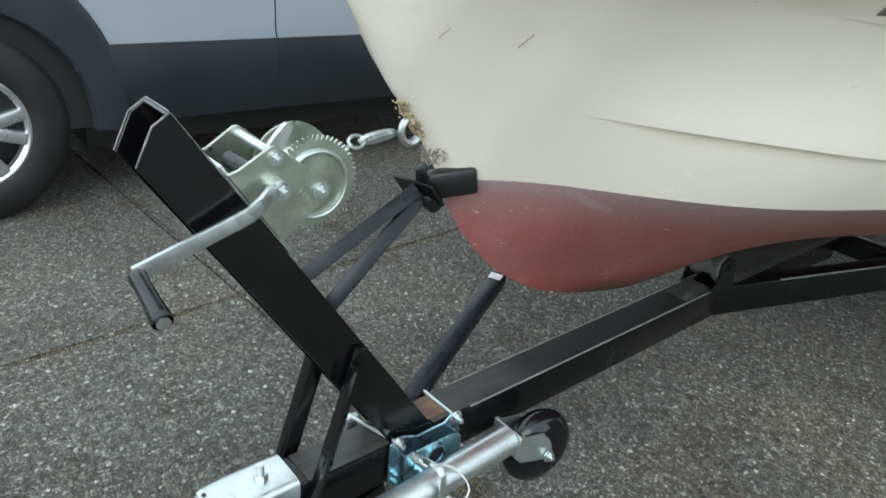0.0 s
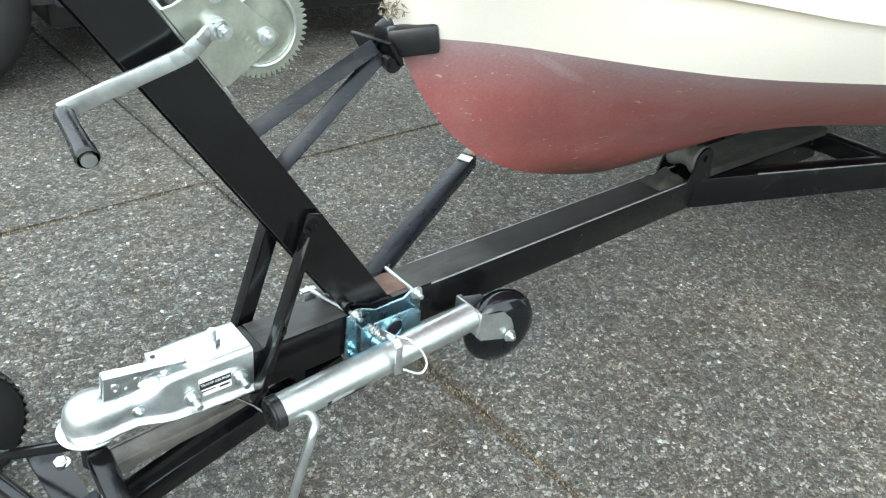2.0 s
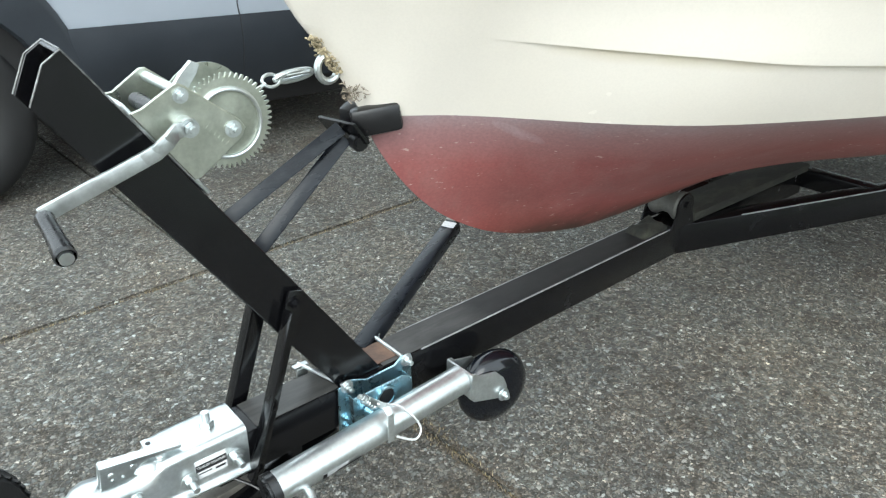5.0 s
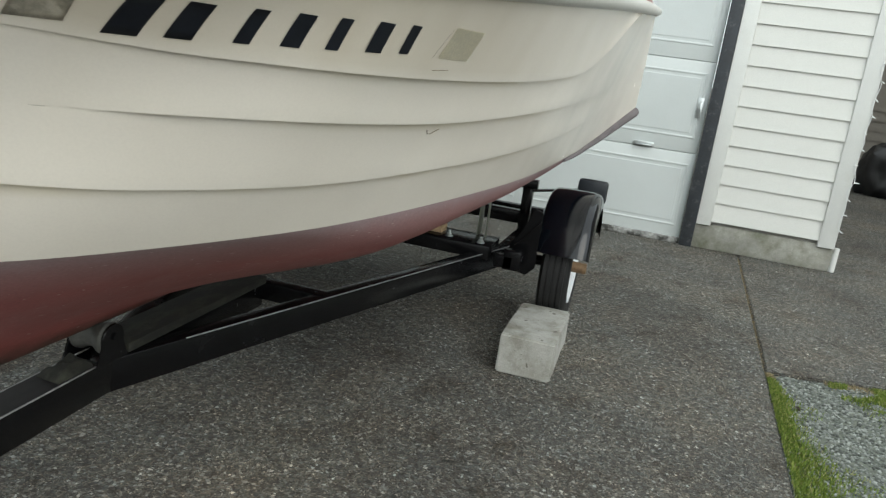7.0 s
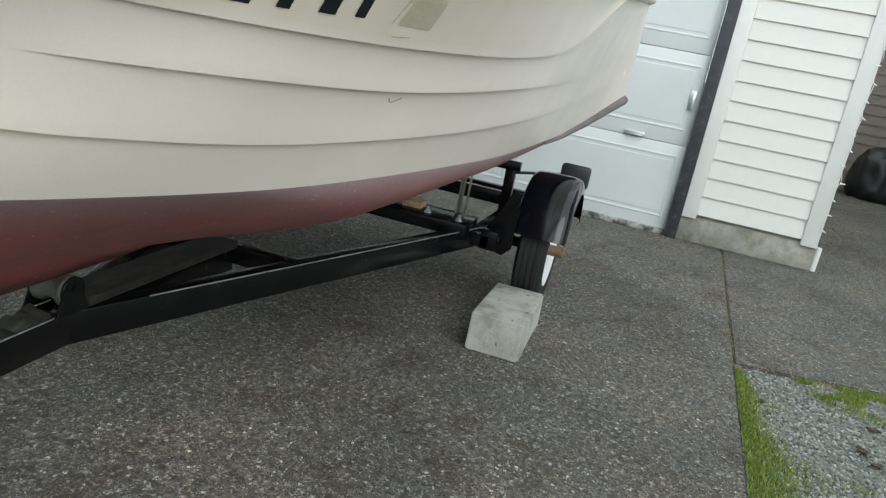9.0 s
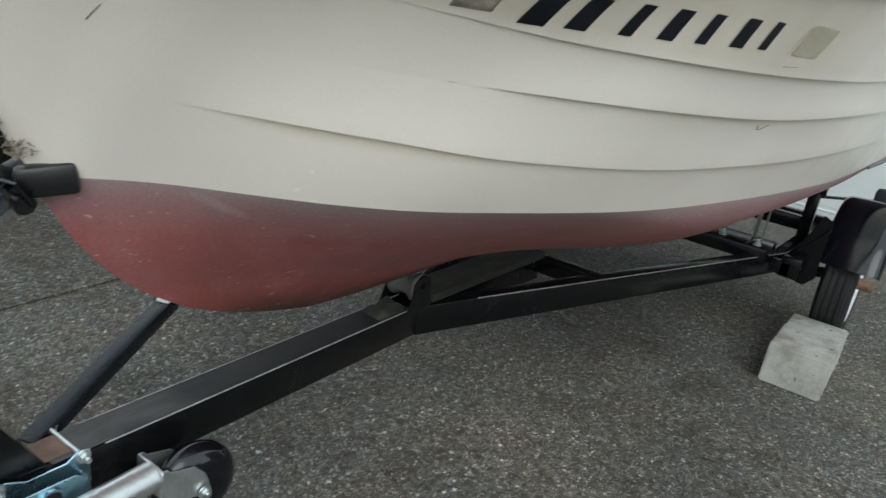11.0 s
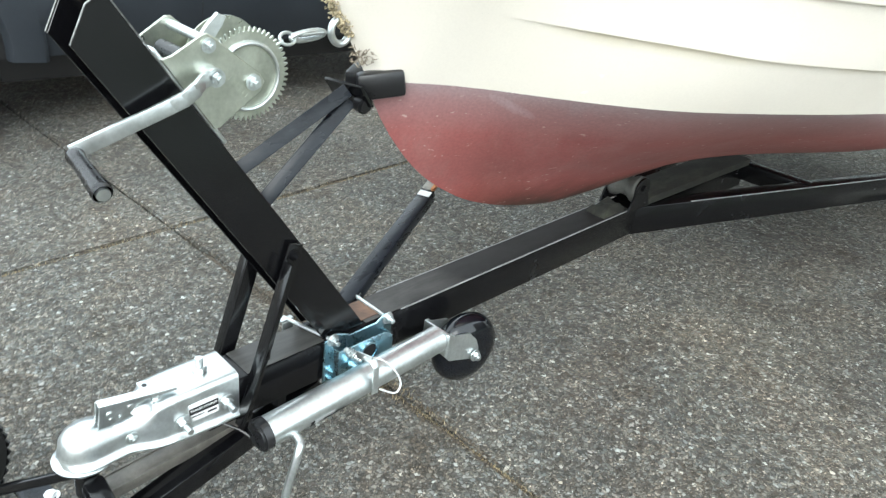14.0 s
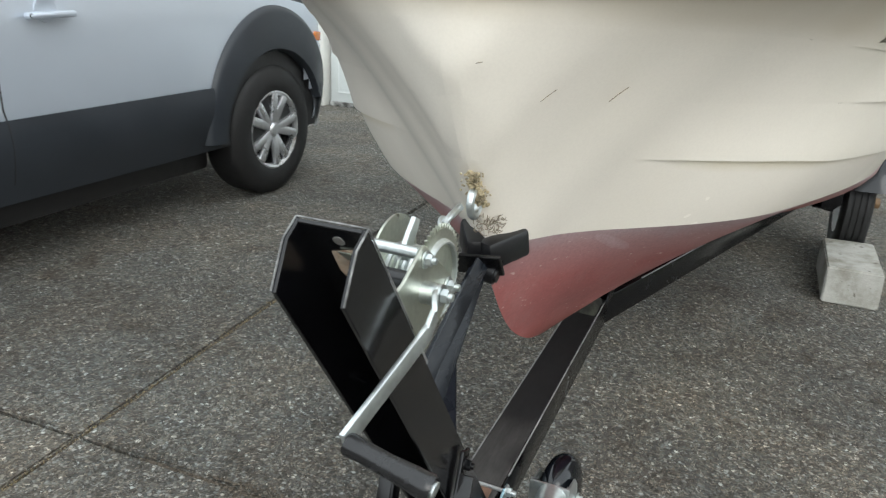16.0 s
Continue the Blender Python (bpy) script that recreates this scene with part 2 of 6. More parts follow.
def block_face(name):
    """Cast concrete: blotched grey-green sides, dark pits, and tyre dirt on the top by the wheel."""
    m, n, l, p = nodes_of(name)
    big = noise_node(n, l, 7.0, 5, 0.65)
    pit = noise_node(n, l, 85.0, 3, 0.6)
    spot = noise_node(n, l, 24.0, 2, 0.4)
    fine = noise_node(n, l, 260.0, 3, 0.7)
    c = ramp(n, l, big.outputs[0], [(0.32, (0.235, 0.225, 0.185)), (0.5, (0.40, 0.395, 0.36)), (0.7, (0.50, 0.495, 0.465))]).outputs[0]
    c = mix(n, l, c, (0.09, 0.085, 0.068), ramp(n, l, pit.outputs[0], [(0.66, (0,) * 3), (0.72, (0.7,) * 3)]).outputs[0])
    c = mix(n, l, c, (0.10, 0.085, 0.066), ramp(n, l, spot.outputs[0], [(0.70, (0,) * 3), (0.73, (0.8,) * 3)]).outputs[0])
    tc = n.new("ShaderNodeTexCoord")
    mp = n.new("ShaderNodeMapping")
    mp.vector_type = "TEXTURE"
    mp.inputs["Location"].default_value = (0.205, -0.02, 0.147)
    mp.inputs["Scale"].default_value = (0.05, 0.075, 0.02)
    l.new(tc.outputs["Object"], mp.inputs[0])
    far = n.new("ShaderNodeVectorMath")
    far.operation = "LENGTH"
    l.new(mp.outputs[0], far.inputs[0])
    rag = n.new("ShaderNodeMath")
    rag.operation = "MULTIPLY_ADD"
    l.new(pit.outputs[0], rag.inputs[0])
    rag.inputs[1].default_value = 1.6
    l.new(far.outputs["Value"], rag.inputs[2])
    c = mix(n, l, c, (0.13, 0.115, 0.10), ramp(n, l, rag.outputs[0], [(0.55, (0.9,) * 3), (0.8, (0.75,) * 3), (0.9, (0.0,) * 3)]).outputs[0])
    c = mix(n, l, c, ramp(n, l, fine.outputs[0], [(0.3, (0.86,) * 3), (0.7, (1.1,) * 3)]).outputs[0], 1.0, "MULTIPLY")
    l.new(c, p.inputs["Base Color"])
    p.inputs["Roughness"].default_value = 0.9
    b = n.new("ShaderNodeBump")
    b.inputs["Strength"].default_value, b.inputs["Distance"].default_value = 0.5, 0.004
    l.new(pit.outputs[0], b.inputs["Height"])
    l.new(b.outputs[0], p.inputs["Normal"])
    return m


def tongue_wear(name):
    """Black enamel rubbed through to dusty grey-brown steel close behind the winch post, fading aft."""
    m, n, l, p = nodes_of(name)
    tc = n.new("ShaderNodeTexCoord")
    xyz = n.new("ShaderNodeSeparateXYZ")
    l.new(tc.outputs["Object"], xyz.inputs[0])
    patch = noise_node(n, l, 9.0, 6, 0.68, stretch=(0.5, 1.0, 1.0))
    grain = noise_node(n, l, 60.0, 4, 0.7, stretch=(0.12, 1.0, 1.0))
    k = n.new("ShaderNodeMath")
    k.operation = "MULTIPLY_ADD"
    l.new(patch.outputs[0], k.inputs[0])
    k.inputs[1].default_value = 0.75
    l.new(xyz.outputs[0], k.inputs[2])
    bare = ramp(n, l, k.outputs[0], [(0.0, (0.6,) * 3), (0.5, (1.0,) * 3), (0.74, (0.95,) * 3), (0.92, (0.10,) * 3)]).outputs[0]
    half = n.new("ShaderNodeMath")
    half.operation = "MULTIPLY"
    l.new(k.outputs[0], half.inputs[0])
    half.inputs[1].default_value = 0.78
    l.new(half.outputs[0], n["Color Ramp"].inputs[0])
    dust = ramp(n, l, grain.outputs[0], [(0.3, (0.032, 0.031, 0.030)), (0.7, (0.072, 0.069, 0.065))]).outputs[0]
    l.new(mix(n, l, (0.008, 0.008, 0.0085), dust, bare), p.inputs["Base Color"])
    rr = ramp(n, l, patch.outputs[0], [(0.3, (0.34,) * 3), (0.7, (0.55,) * 3)])
    l.new(rr.outputs[0], p.inputs["Roughness"])
    p.inputs["Specular IOR Level"].default_value = 0.35
    return m


M = {
    "pave": aggregate("exposed_aggregate"),
    "joint": surface("joint_dirt", (0.05, 0.042, 0.032), 0.95, 0, 0.35, 30, 200, 0.3),
    "hull": gelcoat("cream_gelcoat", (0.790, 0.735, 0.655), (0.70, 0.62, 0.48), 0.22),
    "bottom": bottom_paint("red_bottom_paint"),
    "tongue_top": tongue_wear("worn_tongue_top"),
    "strip": surface("dull_chine_strip", (0.15, 0.13, 0.135), 0.6, 0, 0.3, 12, 120, 0.1),
    "rail": surface("white_vinyl_rail", (0.66, 0.645, 0.605), 0.4, 0, 0.05, 4, 150, 0.03, dirt=(0.45, 0.41, 0.34), dirt_amount=0.3),
    "deck": surface("red_deck_gelcoat", (0.26, 0.030, 0.034), 0.34, 0, 0.15, 5, 200, 0.02, spec=0.3),
    "black": surface("black_enamel", (0.005, 0.005, 0.0058), 0.22, 0, 0.3, 14, 160, 0.04, 0.07, dirt=(0.018, 0.016, 0.014), dirt_amount=0.2, dirt_scale=16, spec=0.28),
    "satin": surface("satin_black_steel", (0.0035, 0.0035, 0.0042), 0.17, 0, 0.3, 20, 160, 0.03, 0.06, spec=0.5),
    "zinc": surface("zinc_plate", (0.62, 0.655, 0.655), 0.38, 0.95, 0.12, 22, 140, 0.06, 0.10),
    "bluezinc": surface("blue_zinc_plate", (0.34, 0.50, 0.57), 0.28, 0.97, 0.16, 22, 140, 0.06, 0.10),
    "yellowzinc": surface("yellow_chromate_zinc", (0.50, 0.52, 0.45), 0.34, 0.95, 0.12, 20, 140, 0.07, 0.10),
    # darker zinc: dull galvanising, and the gear recess's shade put into colour
    "shadezinc": surface("shaded_dull_zinc", (0.36, 0.38, 0.32), 0.5, 0.9, 0.15, 30, 140, 0.08),
    "agedsteel": surface("aged_grey_steel", (0.30, 0.29, 0.26), 0.55, 0.6, 0.4, 60, 200, 0.3, dirt=(0.05, 0.05, 0.04), dirt_amount=0.6, dirt_scale=40),
    "edgedark": surface("rubbed_post_edge", (0.20, 0.20, 0.195), 0.4, 0.4, 0.6, 60, 200, 0.1, dirt=(0.02, 0.02, 0.02), dirt_amount=0.9, dirt_scale=55),
    "rawwood": surface("raw_timber", (0.48, 0.34, 0.20), 0.8, 0, 0.3, 30, 160, 0.2, stretch=(0.3, 1, 1)),
    "hubsteel": surface("brown_greased_hub", (0.17, 0.105, 0.055), 0.6, 0.2, 0.4, 40, 200, 0.3),
    "edgegrey": surface("rubbed_edge", (0.30, 0.30, 0.30), 0.35, 0.3, 0.4, 30, 200, 0.1),
    "strap": surface("rubbed_black_strap", (0.010, 0.012, 0.016), 0.27, 0, 0.35, 18, 160, 0.08, 0.10, dirt=(0.040, 0.042, 0.044), dirt_amount=0.4, dirt_scale=26, stretch=(0.3, 1, 1), spec=0.30),
    "gloss": surface("gloss_black_paint", (0.003, 0.004, 0.0065), 0.11, 0, 0.2, 10, 120, 0.02, 0.04, spec=0.55),
    "primer": surface("orange_primer", (0.50, 0.22, 0.09), 0.7, 0, 0.3, 30, 200, 0.1),
    "dustytop": surface("dusty_bare_steel", (0.13, 0.12, 0.105), 0.5, 0.2, 0.4, 16, 150, 0.2, dirt=(0.03, 0.027, 0.023), dirt_amount=0.5, dirt_scale=14),
    "grime": surface("brown_lap_underside", (0.36, 0.30, 0.19), 0.8, 0, 0.35, 18, 200, 0.1, dirt=(0.12, 0.095, 0.06), dirt_amount=0.6),
    "faded": surface("faded_sticker", (0.47, 0.43, 0.35), 0.6, 0, 0.30, 45, 200, 0.0, dirt=(0.76, 0.71, 0.62), dirt_amount=1.0, dirt_scale=75),
    "paledecal": surface("pale_sticker_ghost", (0.735, 0.69, 0.555), 0.5, 0, 0.05, 40, 200, 0.0),
    "scratch": surface("dark_scratch", (0.26, 0.22, 0.16), 0.8, 0, 0.3, 60, 200, 0.0),
    "rustpatch": surface("rust_streaked_bare_steel", (0.50, 0.42, 0.33), 0.6, 0.3, 0.3, 60, 200, 0.2, dirt=(0.38, 0.14, 0.04), dirt_amount=0.9, dirt_scale=38),
    "rustthin": surface("thin_rust", (0.13, 0.075, 0.05), 0.6, 0, 0.4, 30, 200, 0.2),
    "rawsteel": surface("bare_scraped_steel", (0.62, 0.60, 0.57), 0.4, 0.9, 0.15, 60, 240, 0.2),
    "rubber": surface("black_rubber", (0.007, 0.007, 0.008), 0.36, 0, 0.35, 12, 200, 0.12, dirt=(0.03, 0.027, 0.024), dirt_amount=0.25, dirt_scale=10),
    "grip": surface("black_grip", (0.012, 0.012, 0.013), 0.28, 0, 0.2, 30, 200, 0.05),
    "tread": surface("tyre_rubber", (0.010, 0.010, 0.0105), 0.62, 0, 0.3, 14, 220, 0.3, dirt=(0.030, 0.027, 0.023), dirt_amount=0.3, dirt_scale=14),
    "whitepaint": surface("white_rim_paint", (0.74, 0.76, 0.78), 0.35, 0, 0.06, 14, 150, 0.03, dirt=(0.35, 0.30, 0.25), dirt_amount=0.25),
    "label": surface("label_white", (0.72, 0.73, 0.73), 0.45, 0, 0.04, 20, 200, 0.0),
    "ink": surface("label_black", (0.015, 0.015, 0.016), 0.45, 0, 0.1, 20, 200, 0.0),
    "decal": surface("navy_decal", (0.018, 0.022, 0.032), 0.42, 0, 0.2, 30, 200, 0.03),
    "silver": surface("silver_car_paint", (0.51, 0.56, 0.63), 0.30, 0.45, 0.03, 2, 500, 0.01, 0.03, coat=0.7),
    "cladding": surface("grey_plastic_cladding", (0.024, 0.028, 0.034), 0.42, 0, 0.15, 4, 300, 0.08, spec=0.35),
    "glass": surface("dark_car_glass", (0.01, 0.012, 0.012), 0.05, 0, 0.05, 3, 50, 0.0, 0.01),
    "alloy": surface("alloy_wheel", (0.62, 0.63, 0.65), 0.30, 0.85, 0.04, 5, 60, 0.0, dirt_amount=0.08),
    "amber": surface("amber_lens", (0.55, 0.16, 0.02), 0.15, 0, 0.1, 10, 100, 0.0),
    "redlens": surface("red_lens", (0.25, 0.015, 0.012), 0.15, 0, 0.1, 10, 100, 0.0),
    "siding": surface("white_lap_siding", (0.68, 0.68, 0.645), 0.5, 0, 0.03, 3, 420, 0.03, dirt=(0.58, 0.57, 0.52), dirt_amount=0.12, stretch=(1, 0.3, 1)),
    "tan": surface("taupe_wall_paint", (0.24, 0.215, 0.185), 0.7, 0, 0.12, 3, 90, 0.1),
    "seal": surface("dirty_weather_strip", (0.05, 0.048, 0.044), 0.8, 0, 0.3, 20, 120, 0.3, dirt=(0.68, 0.68, 0.66), dirt_amount=1.0, dirt_scale=11),
    "trim": surface("white_trim_paint", (0.69, 0.695, 0.67), 0.48, 0, 0.03, 3, 420, 0.05, dirt=(0.45, 0.44, 0.38), dirt_amount=0.25),
    "door": surface("white_steel_door", (0.60, 0.635, 0.63), 0.42, 0, 0.03, 3, 420, 0.03, dirt=(0.55, 0.54, 0.50), dirt_amount=0.2),
    "jamb": surface("dark_jamb_paint", (0.030, 0.034, 0.040), 0.6, 0, 0.3, 12, 120, 0.2, dirt=(0.30, 0.30, 0.29), dirt_amount=0.35, dirt_scale=22),
    "concrete": surface("grey_concrete", (0.34, 0.335, 0.31), 0.85, 0, 0.16, 5, 110, 0.4, dirt=(0.17, 0.16, 0.115), dirt_amount=0.75, dirt_scale=5),
    "footing": surface("mossy_footing_concrete", (0.33, 0.325, 0.29), 0.88, 0, 0.2, 6, 110, 0.5, dirt=(0.13, 0.135, 0.085), dirt_amount=0.95, dirt_scale=7),
    "blockface": block_face("cast_concrete_block"),
    "moss": surface("moss", (0.085, 0.115, 0.018), 0.95, 0, 0.5, 30, 260, 0.8),
    "gravel": surface("grey_gravel", (0.13, 0.14, 0.115), 0.9, 0, 0.4, 60, 240, 0.5),
    "bag": surface("black_plastic_cover", (0.012, 0.012, 0.013), 0.45, 0, 0.3, 12, 60, 0.3),
    "greenwood": surface("algae_stained_timber", (0.032, 0.032, 0.025), 0.8, 0, 0.6, 14, 160, 0.5, dirt=(0.016, 0.019, 0.012), dirt_amount=0.85, dirt_scale=18, stretch=(0.4, 1, 1)),
    "oldroller": surface("worn_grey_rubber", (0.085, 0.085, 0.078), 0.75, 0, 0.4, 25, 180, 0.2, dirt=(0.02, 0.02, 0.016), dirt_amount=0.7, dirt_scale=22),
    "darkwood": surface("blackened_timber", (0.013, 0.013, 0.010), 0.9, 0, 0.6, 14, 160, 0.5, dirt=(0.060, 0.062, 0.044), dirt_amount=0.75, dirt_scale=26, stretch=(0.4, 1, 1)),
    "growth": surface("dry_growth", (0.36, 0.30, 0.19), 0.95, 0, 0.5, 60, 300, 0.5),
    "oldrope": surface("old_frayed_fibre", (0.24, 0.20, 0.15), 0.95, 0, 0.5, 60, 300, 0.5),
    "leaf": surface("dead_leaf", (0.045, 0.028, 0.016), 0.6, 0, 0.5, 40, 200, 0.2),
    "bulb": surface("clear_bulb_plastic", (0.75, 0.76, 0.74), 0.2, 0, 0.05, 20, 100, 0.0),
}


# ---- mesh helpers ----
def thing(name, label, category, group="", kind=""):
    return tagged(new(name), label, category, group, kind)


def part(name, bm, material, parent=None, label="", smooth=True, angle=35):
    me = bpy.data.meshes.new(name)
    bm.normal_update()
    bm.to_mesh(me)
    bm.free()
    for m in (material if isinstance(material, (list, tuple)) else [material]):
        me.materials.append(m if not isinstance(m, str) else M[m])
    if smooth:
        for poly in me.polygons:
            poly.use_smooth = True
        me.set_sharp_from_angle(angle=radians(angle))
    ob = new(name, me)
    if parent:
        ob.parent = parent
    if label:
        ob["label"] = label
    return ob


def V(*a):
    return Vector(a)


def frame_axes(d, up=(0, 0, 1)):
    d = Vector(d).normalized()
    up = Vector(up)
    if abs(d.dot(up)) > 0.98:
        up = V(0, 1, 0) if abs(d.y) < 0.9 else V(1, 0, 0)
    side = d.cross(up).normalized()
    return d, side, side.cross(d).normalized()


def add_box(bm, m, size, bevel=0.0, seg=2):
    r = bmesh.ops.create_cube(bm, size=1.0, matrix=m @ Matrix.Diagonal((*size, 1)))
    if bevel:
        es = list({e for v in r["verts"] for e in v.link_edges})
        bmesh.ops.bevel(bm, geom=es, offset=bevel, segments=seg, affect="EDGES", profile=0.5)
    return bm


def basis(o, x, y, z):
    return Matrix(((x.x, y.x, z.x, o.x), (x.y, y.y, z.y, o.y), (x.z, y.z, z.z, o.z), (0, 0, 0, 1)))


def add_beam(bm, p, q, w, h, bevel=0.003, up=(0, 0, 1)):
    """A bar of width w (sideways) and height h from p to q along its middle."""
    p, q = Vector(p), Vector(q)
    d, s, u = frame_axes(q - p, up)
    return add_box(bm, basis((p + q) / 2, d, s, u), ((q - p).length, w, h), bevel)


def beam(p, q, w, h, bevel=0.003, up=(0, 0, 1)):
    return add_beam(bmesh.new(), p, q, w, h, bevel, up)


def add_rod(bm, p, q, r, seg=16, r2=None, bevel=0.0):
    p, q = Vector(p), Vector(q)
    d, s, u = frame_axes(q - p)
    m = basis((p + q) / 2, s, u, d)
    res = bmesh.ops.create_cone(bm, cap_ends=True, segments=seg, radius1=r, radius2=r if r2 is None else r2, depth=(q - p).length, matrix=m)
    if bevel:
        es = [e for e in {e for v in res["verts"] for e in v.link_edges} if any(len(f.verts) > 4 for f in e.link_faces)]
        bmesh.ops.bevel(bm, geom=es, offset=bevel, segments=2, affect="EDGES")
    return bm


def rod(p, q, r, seg=16, r2=None, bevel=0.0):
    return add_rod(bmesh.new(), p, q, r, seg, r2, bevel)


def add_sweep(bm, pts, r, seg=10, closed=False):
    """A round bar along a row of points."""
    pts = [Vector(p) for p in pts]
    k = len(pts)
    rings = []
    ref = None
    for i in range(k):
        a = pts[i - 1] if (i or closed) else pts[0]
        b = pts[(i + 1) % k] if (i < k - 1 or closed) else pts[-1]
        d = (b - a).normalized()
        if ref is None:
            ref = frame_axes(d)[1]
        s = (ref - d * ref.dot(d)).normalized()
        u = d.cross(s)
        ref = s
        rr = r[i] if isinstance(r, (list, tuple)) else r
        rings.append([bm.verts.new(pts[i] + (s * math.cos(t) + u * math.sin(t)) * rr) for t in [2 * math.pi * j / seg for j in range(seg)]])
    for i in range(k if closed else k - 1):
        a, b = rings[i], rings[(i + 1) % k]
        for j in range(seg):
            bm.faces.new((a[j], a[(j + 1) % seg], b[(j + 1) % seg], b[j]))
    if not closed:
        bm.faces.new(rings[0][::-1])
        bm.faces.new(rings[-1])
    return bm


def smooth_path(pts, n=6):
    """Points along a curve through the given points."""
    pts = [Vector(p) for p in pts]
    out = []
    for i in range(len(pts) - 1):
        a, b = pts[max(0, i - 1)], pts[i]
        c, d = pts[i + 1], pts[min(len(pts) - 1, i + 2)]
        for j in range(n):
            t = j / n
            out.append(0.5 * ((2 * b) + (c - a) * t + (2 * a - 5 * b + 4 * c - d) * t * t + (3 * b - a - 3 * c + d) * t ** 3))
    out.append(pts[-1])
    return out


def add_plate(bm, pts, thick, normal, bevel=0.0):
    """A flat plate with the outline pts, thickened along normal."""
    nv = Vector(normal).normalized() * thick
    a = [bm.verts.new(Vector(p)) for p in pts]
    b = [bm.verts.new(Vector(p) + nv) for p in pts]
    k = len(pts)
    fs = [bm.faces.new(a[::-1]), bm.faces.new(b)]
    for i in range(k):
        fs.append(bm.faces.new((a[i], a[(i + 1) % k], b[(i + 1) % k], b[i])))
    bmesh.ops.recalc_face_normals(bm, faces=fs)
    if bevel:
        es = list({e for f in fs[:2] for e in f.edges})
        bmesh.ops.bevel(bm, geom=es, offset=bevel, segments=1, affect="EDGES")
    return bm


def plate(pts, thick, normal, bevel=0.0):
    return add_plate(bmesh.new(), pts, thick, normal, bevel)


def add_lathe(bm, profile, m, seg=32):
    """Turns (radius, along) pairs round the z axis of m."""
    rings = []
    for r, z in profile:
        if r < 1e-6:
            rings.append([bm.verts.new(m @ V(0, 0, z))])
        else:
            rings.append([bm.verts.new(m @ V(r * math.cos(2 * math.pi * j / seg), r * math.sin(2 * math.pi * j / seg), z)) for j in range(seg)])
    for a, b in zip(rings, rings[1:]):
        for j in range(seg):
            k = (j + 1) % seg
            if len(a) == 1 and len(b) == 1:
                continue
            if len(a) == 1:
                bm.faces.new((a[0], b[k], b[j]))
            elif len(b) == 1:
                bm.faces.new((a[j], a[k], b[0]))
            else:
                bm.faces.new((a[j], a[k], b[k], b[j]))
    bmesh.ops.recalc_face_normals(bm, faces=bm.faces)
    return bm


def lathe(profile, m, seg=32):
    return add_lathe(bmesh.new(), profile, m, seg)


def axis_pose(o, d):
    d, s, u = frame_axes(d)
    return basis(Vector(o), s, u, d)


def hexbolt(name, o, d, parent, r=0.009, shank=0.012, mat="zinc", label=""):
    """A hexagonal nut with a washer and the end of its bolt, pointing along d."""
    o, d = Vector(o), Vector(d).normalized()
    bm = rod(o, o + d * 0.002, r * 1.45, 20)
    add_rod(bm, o + d * 0.002, o + d * (0.002 + r * 0.9), r, 6, bevel=0.0008)
    add_rod(bm, o + d * (0.002 + r * 0.9), o + d * (0.002 + r * 0.9 + shank), r * 0.55, 12, bevel=0.0006)
    return part(name, bm, mat, parent, label)


def lerp(x, xs, ys):
    return float(np.interp(x, xs, ys))


def slopes(xs, ys):
    """Slopes at the knots of a curve that never overshoots its points."""
    h = [b - a for a, b in zip(xs, xs[1:])]
    d = [(b - a) / k for a, b, k in zip(ys, ys[1:], h)]
    m = [d[0]]
    for i in range(1, len(d)):
        if d[i - 1] * d[i] <= 0:
            m.append(0.0)
        else:
            a, b = 2 * h[i] + h[i - 1], h[i] + 2 * h[i - 1]
            m.append((a + b) / (a / d[i - 1] + b / d[i]))
    return m + [d[-1]]


def curve(x, xs, ys):
    """A smooth line through (xs, ys)."""
    xs, ys = tuple(xs), tuple(ys)
    if x <= xs[0]:
        return ys[0]
    if x >= xs[-1]:
        return ys[-1]
    m = slopes(xs, ys)
    i = max(k for k in range(len(xs) - 1) if xs[k] <= x)
    h = xs[i + 1] - xs[i]
    t = (x - xs[i]) / h
    return (1 + 2 * t) * (1 - t) ** 2 * ys[i] + t * (1 - t) ** 2 * h * m[i] + t * t * (3 - 2 * t) * ys[i + 1] + t * t * (t - 1) * h * m[i + 1]


# ---- ground, drive and house ----
def sheet(name, x0, x1, y0, y1, z, mat, label, category):
    bm = bmesh.new()
    vs = [bm.verts.new((x, y, z)) for x, y in ((x0, y0), (x1, y0), (x1, y1), (x0, y1))]
    bm.faces.new(vs)
    return tagged(part(name, bm, mat, smooth=False), label, category, kind="structure")


sheet("ground", -400, 400, -400, 400, -0.016, "pave", "dark weathered aggregate ground running off in all directions", "ground")
drive = tagged(part("pavement", beam((-0.1, 1.2, -0.1), (0.1, 1.2, -0.1), 0.2, 0.05), "joint"), "exposed-aggregate concrete driveway with dirty joints", "driveway", kind="structure")


def slab(corners):
    """A cast slab with softly broken edges; corners run round it."""
    bm = plate([(x, y, -0.09) for x, y in corners], 0.09, (0, 0, 1))
    top = max(bm.faces, key=lambda f: f.calc_center_median().z)
    bmesh.ops.bevel(bm, geom=list(top.edges), offset=0.006, segments=2, affect="EDGES")
    return part("slab", bm, "pave", drive, angle=50)


def jx(y):
    return 0.735 - 0.032 * y


def jy(x):
    return 1.105 + 0.075 * x if x < 2.2 else 1.27 + 0.02 * (x - 2.2)


def ey(x):
    return -1.60 - 0.033 * x


def verge_x(y):
    return 3.34 - 0.22 * (y + 1.70)


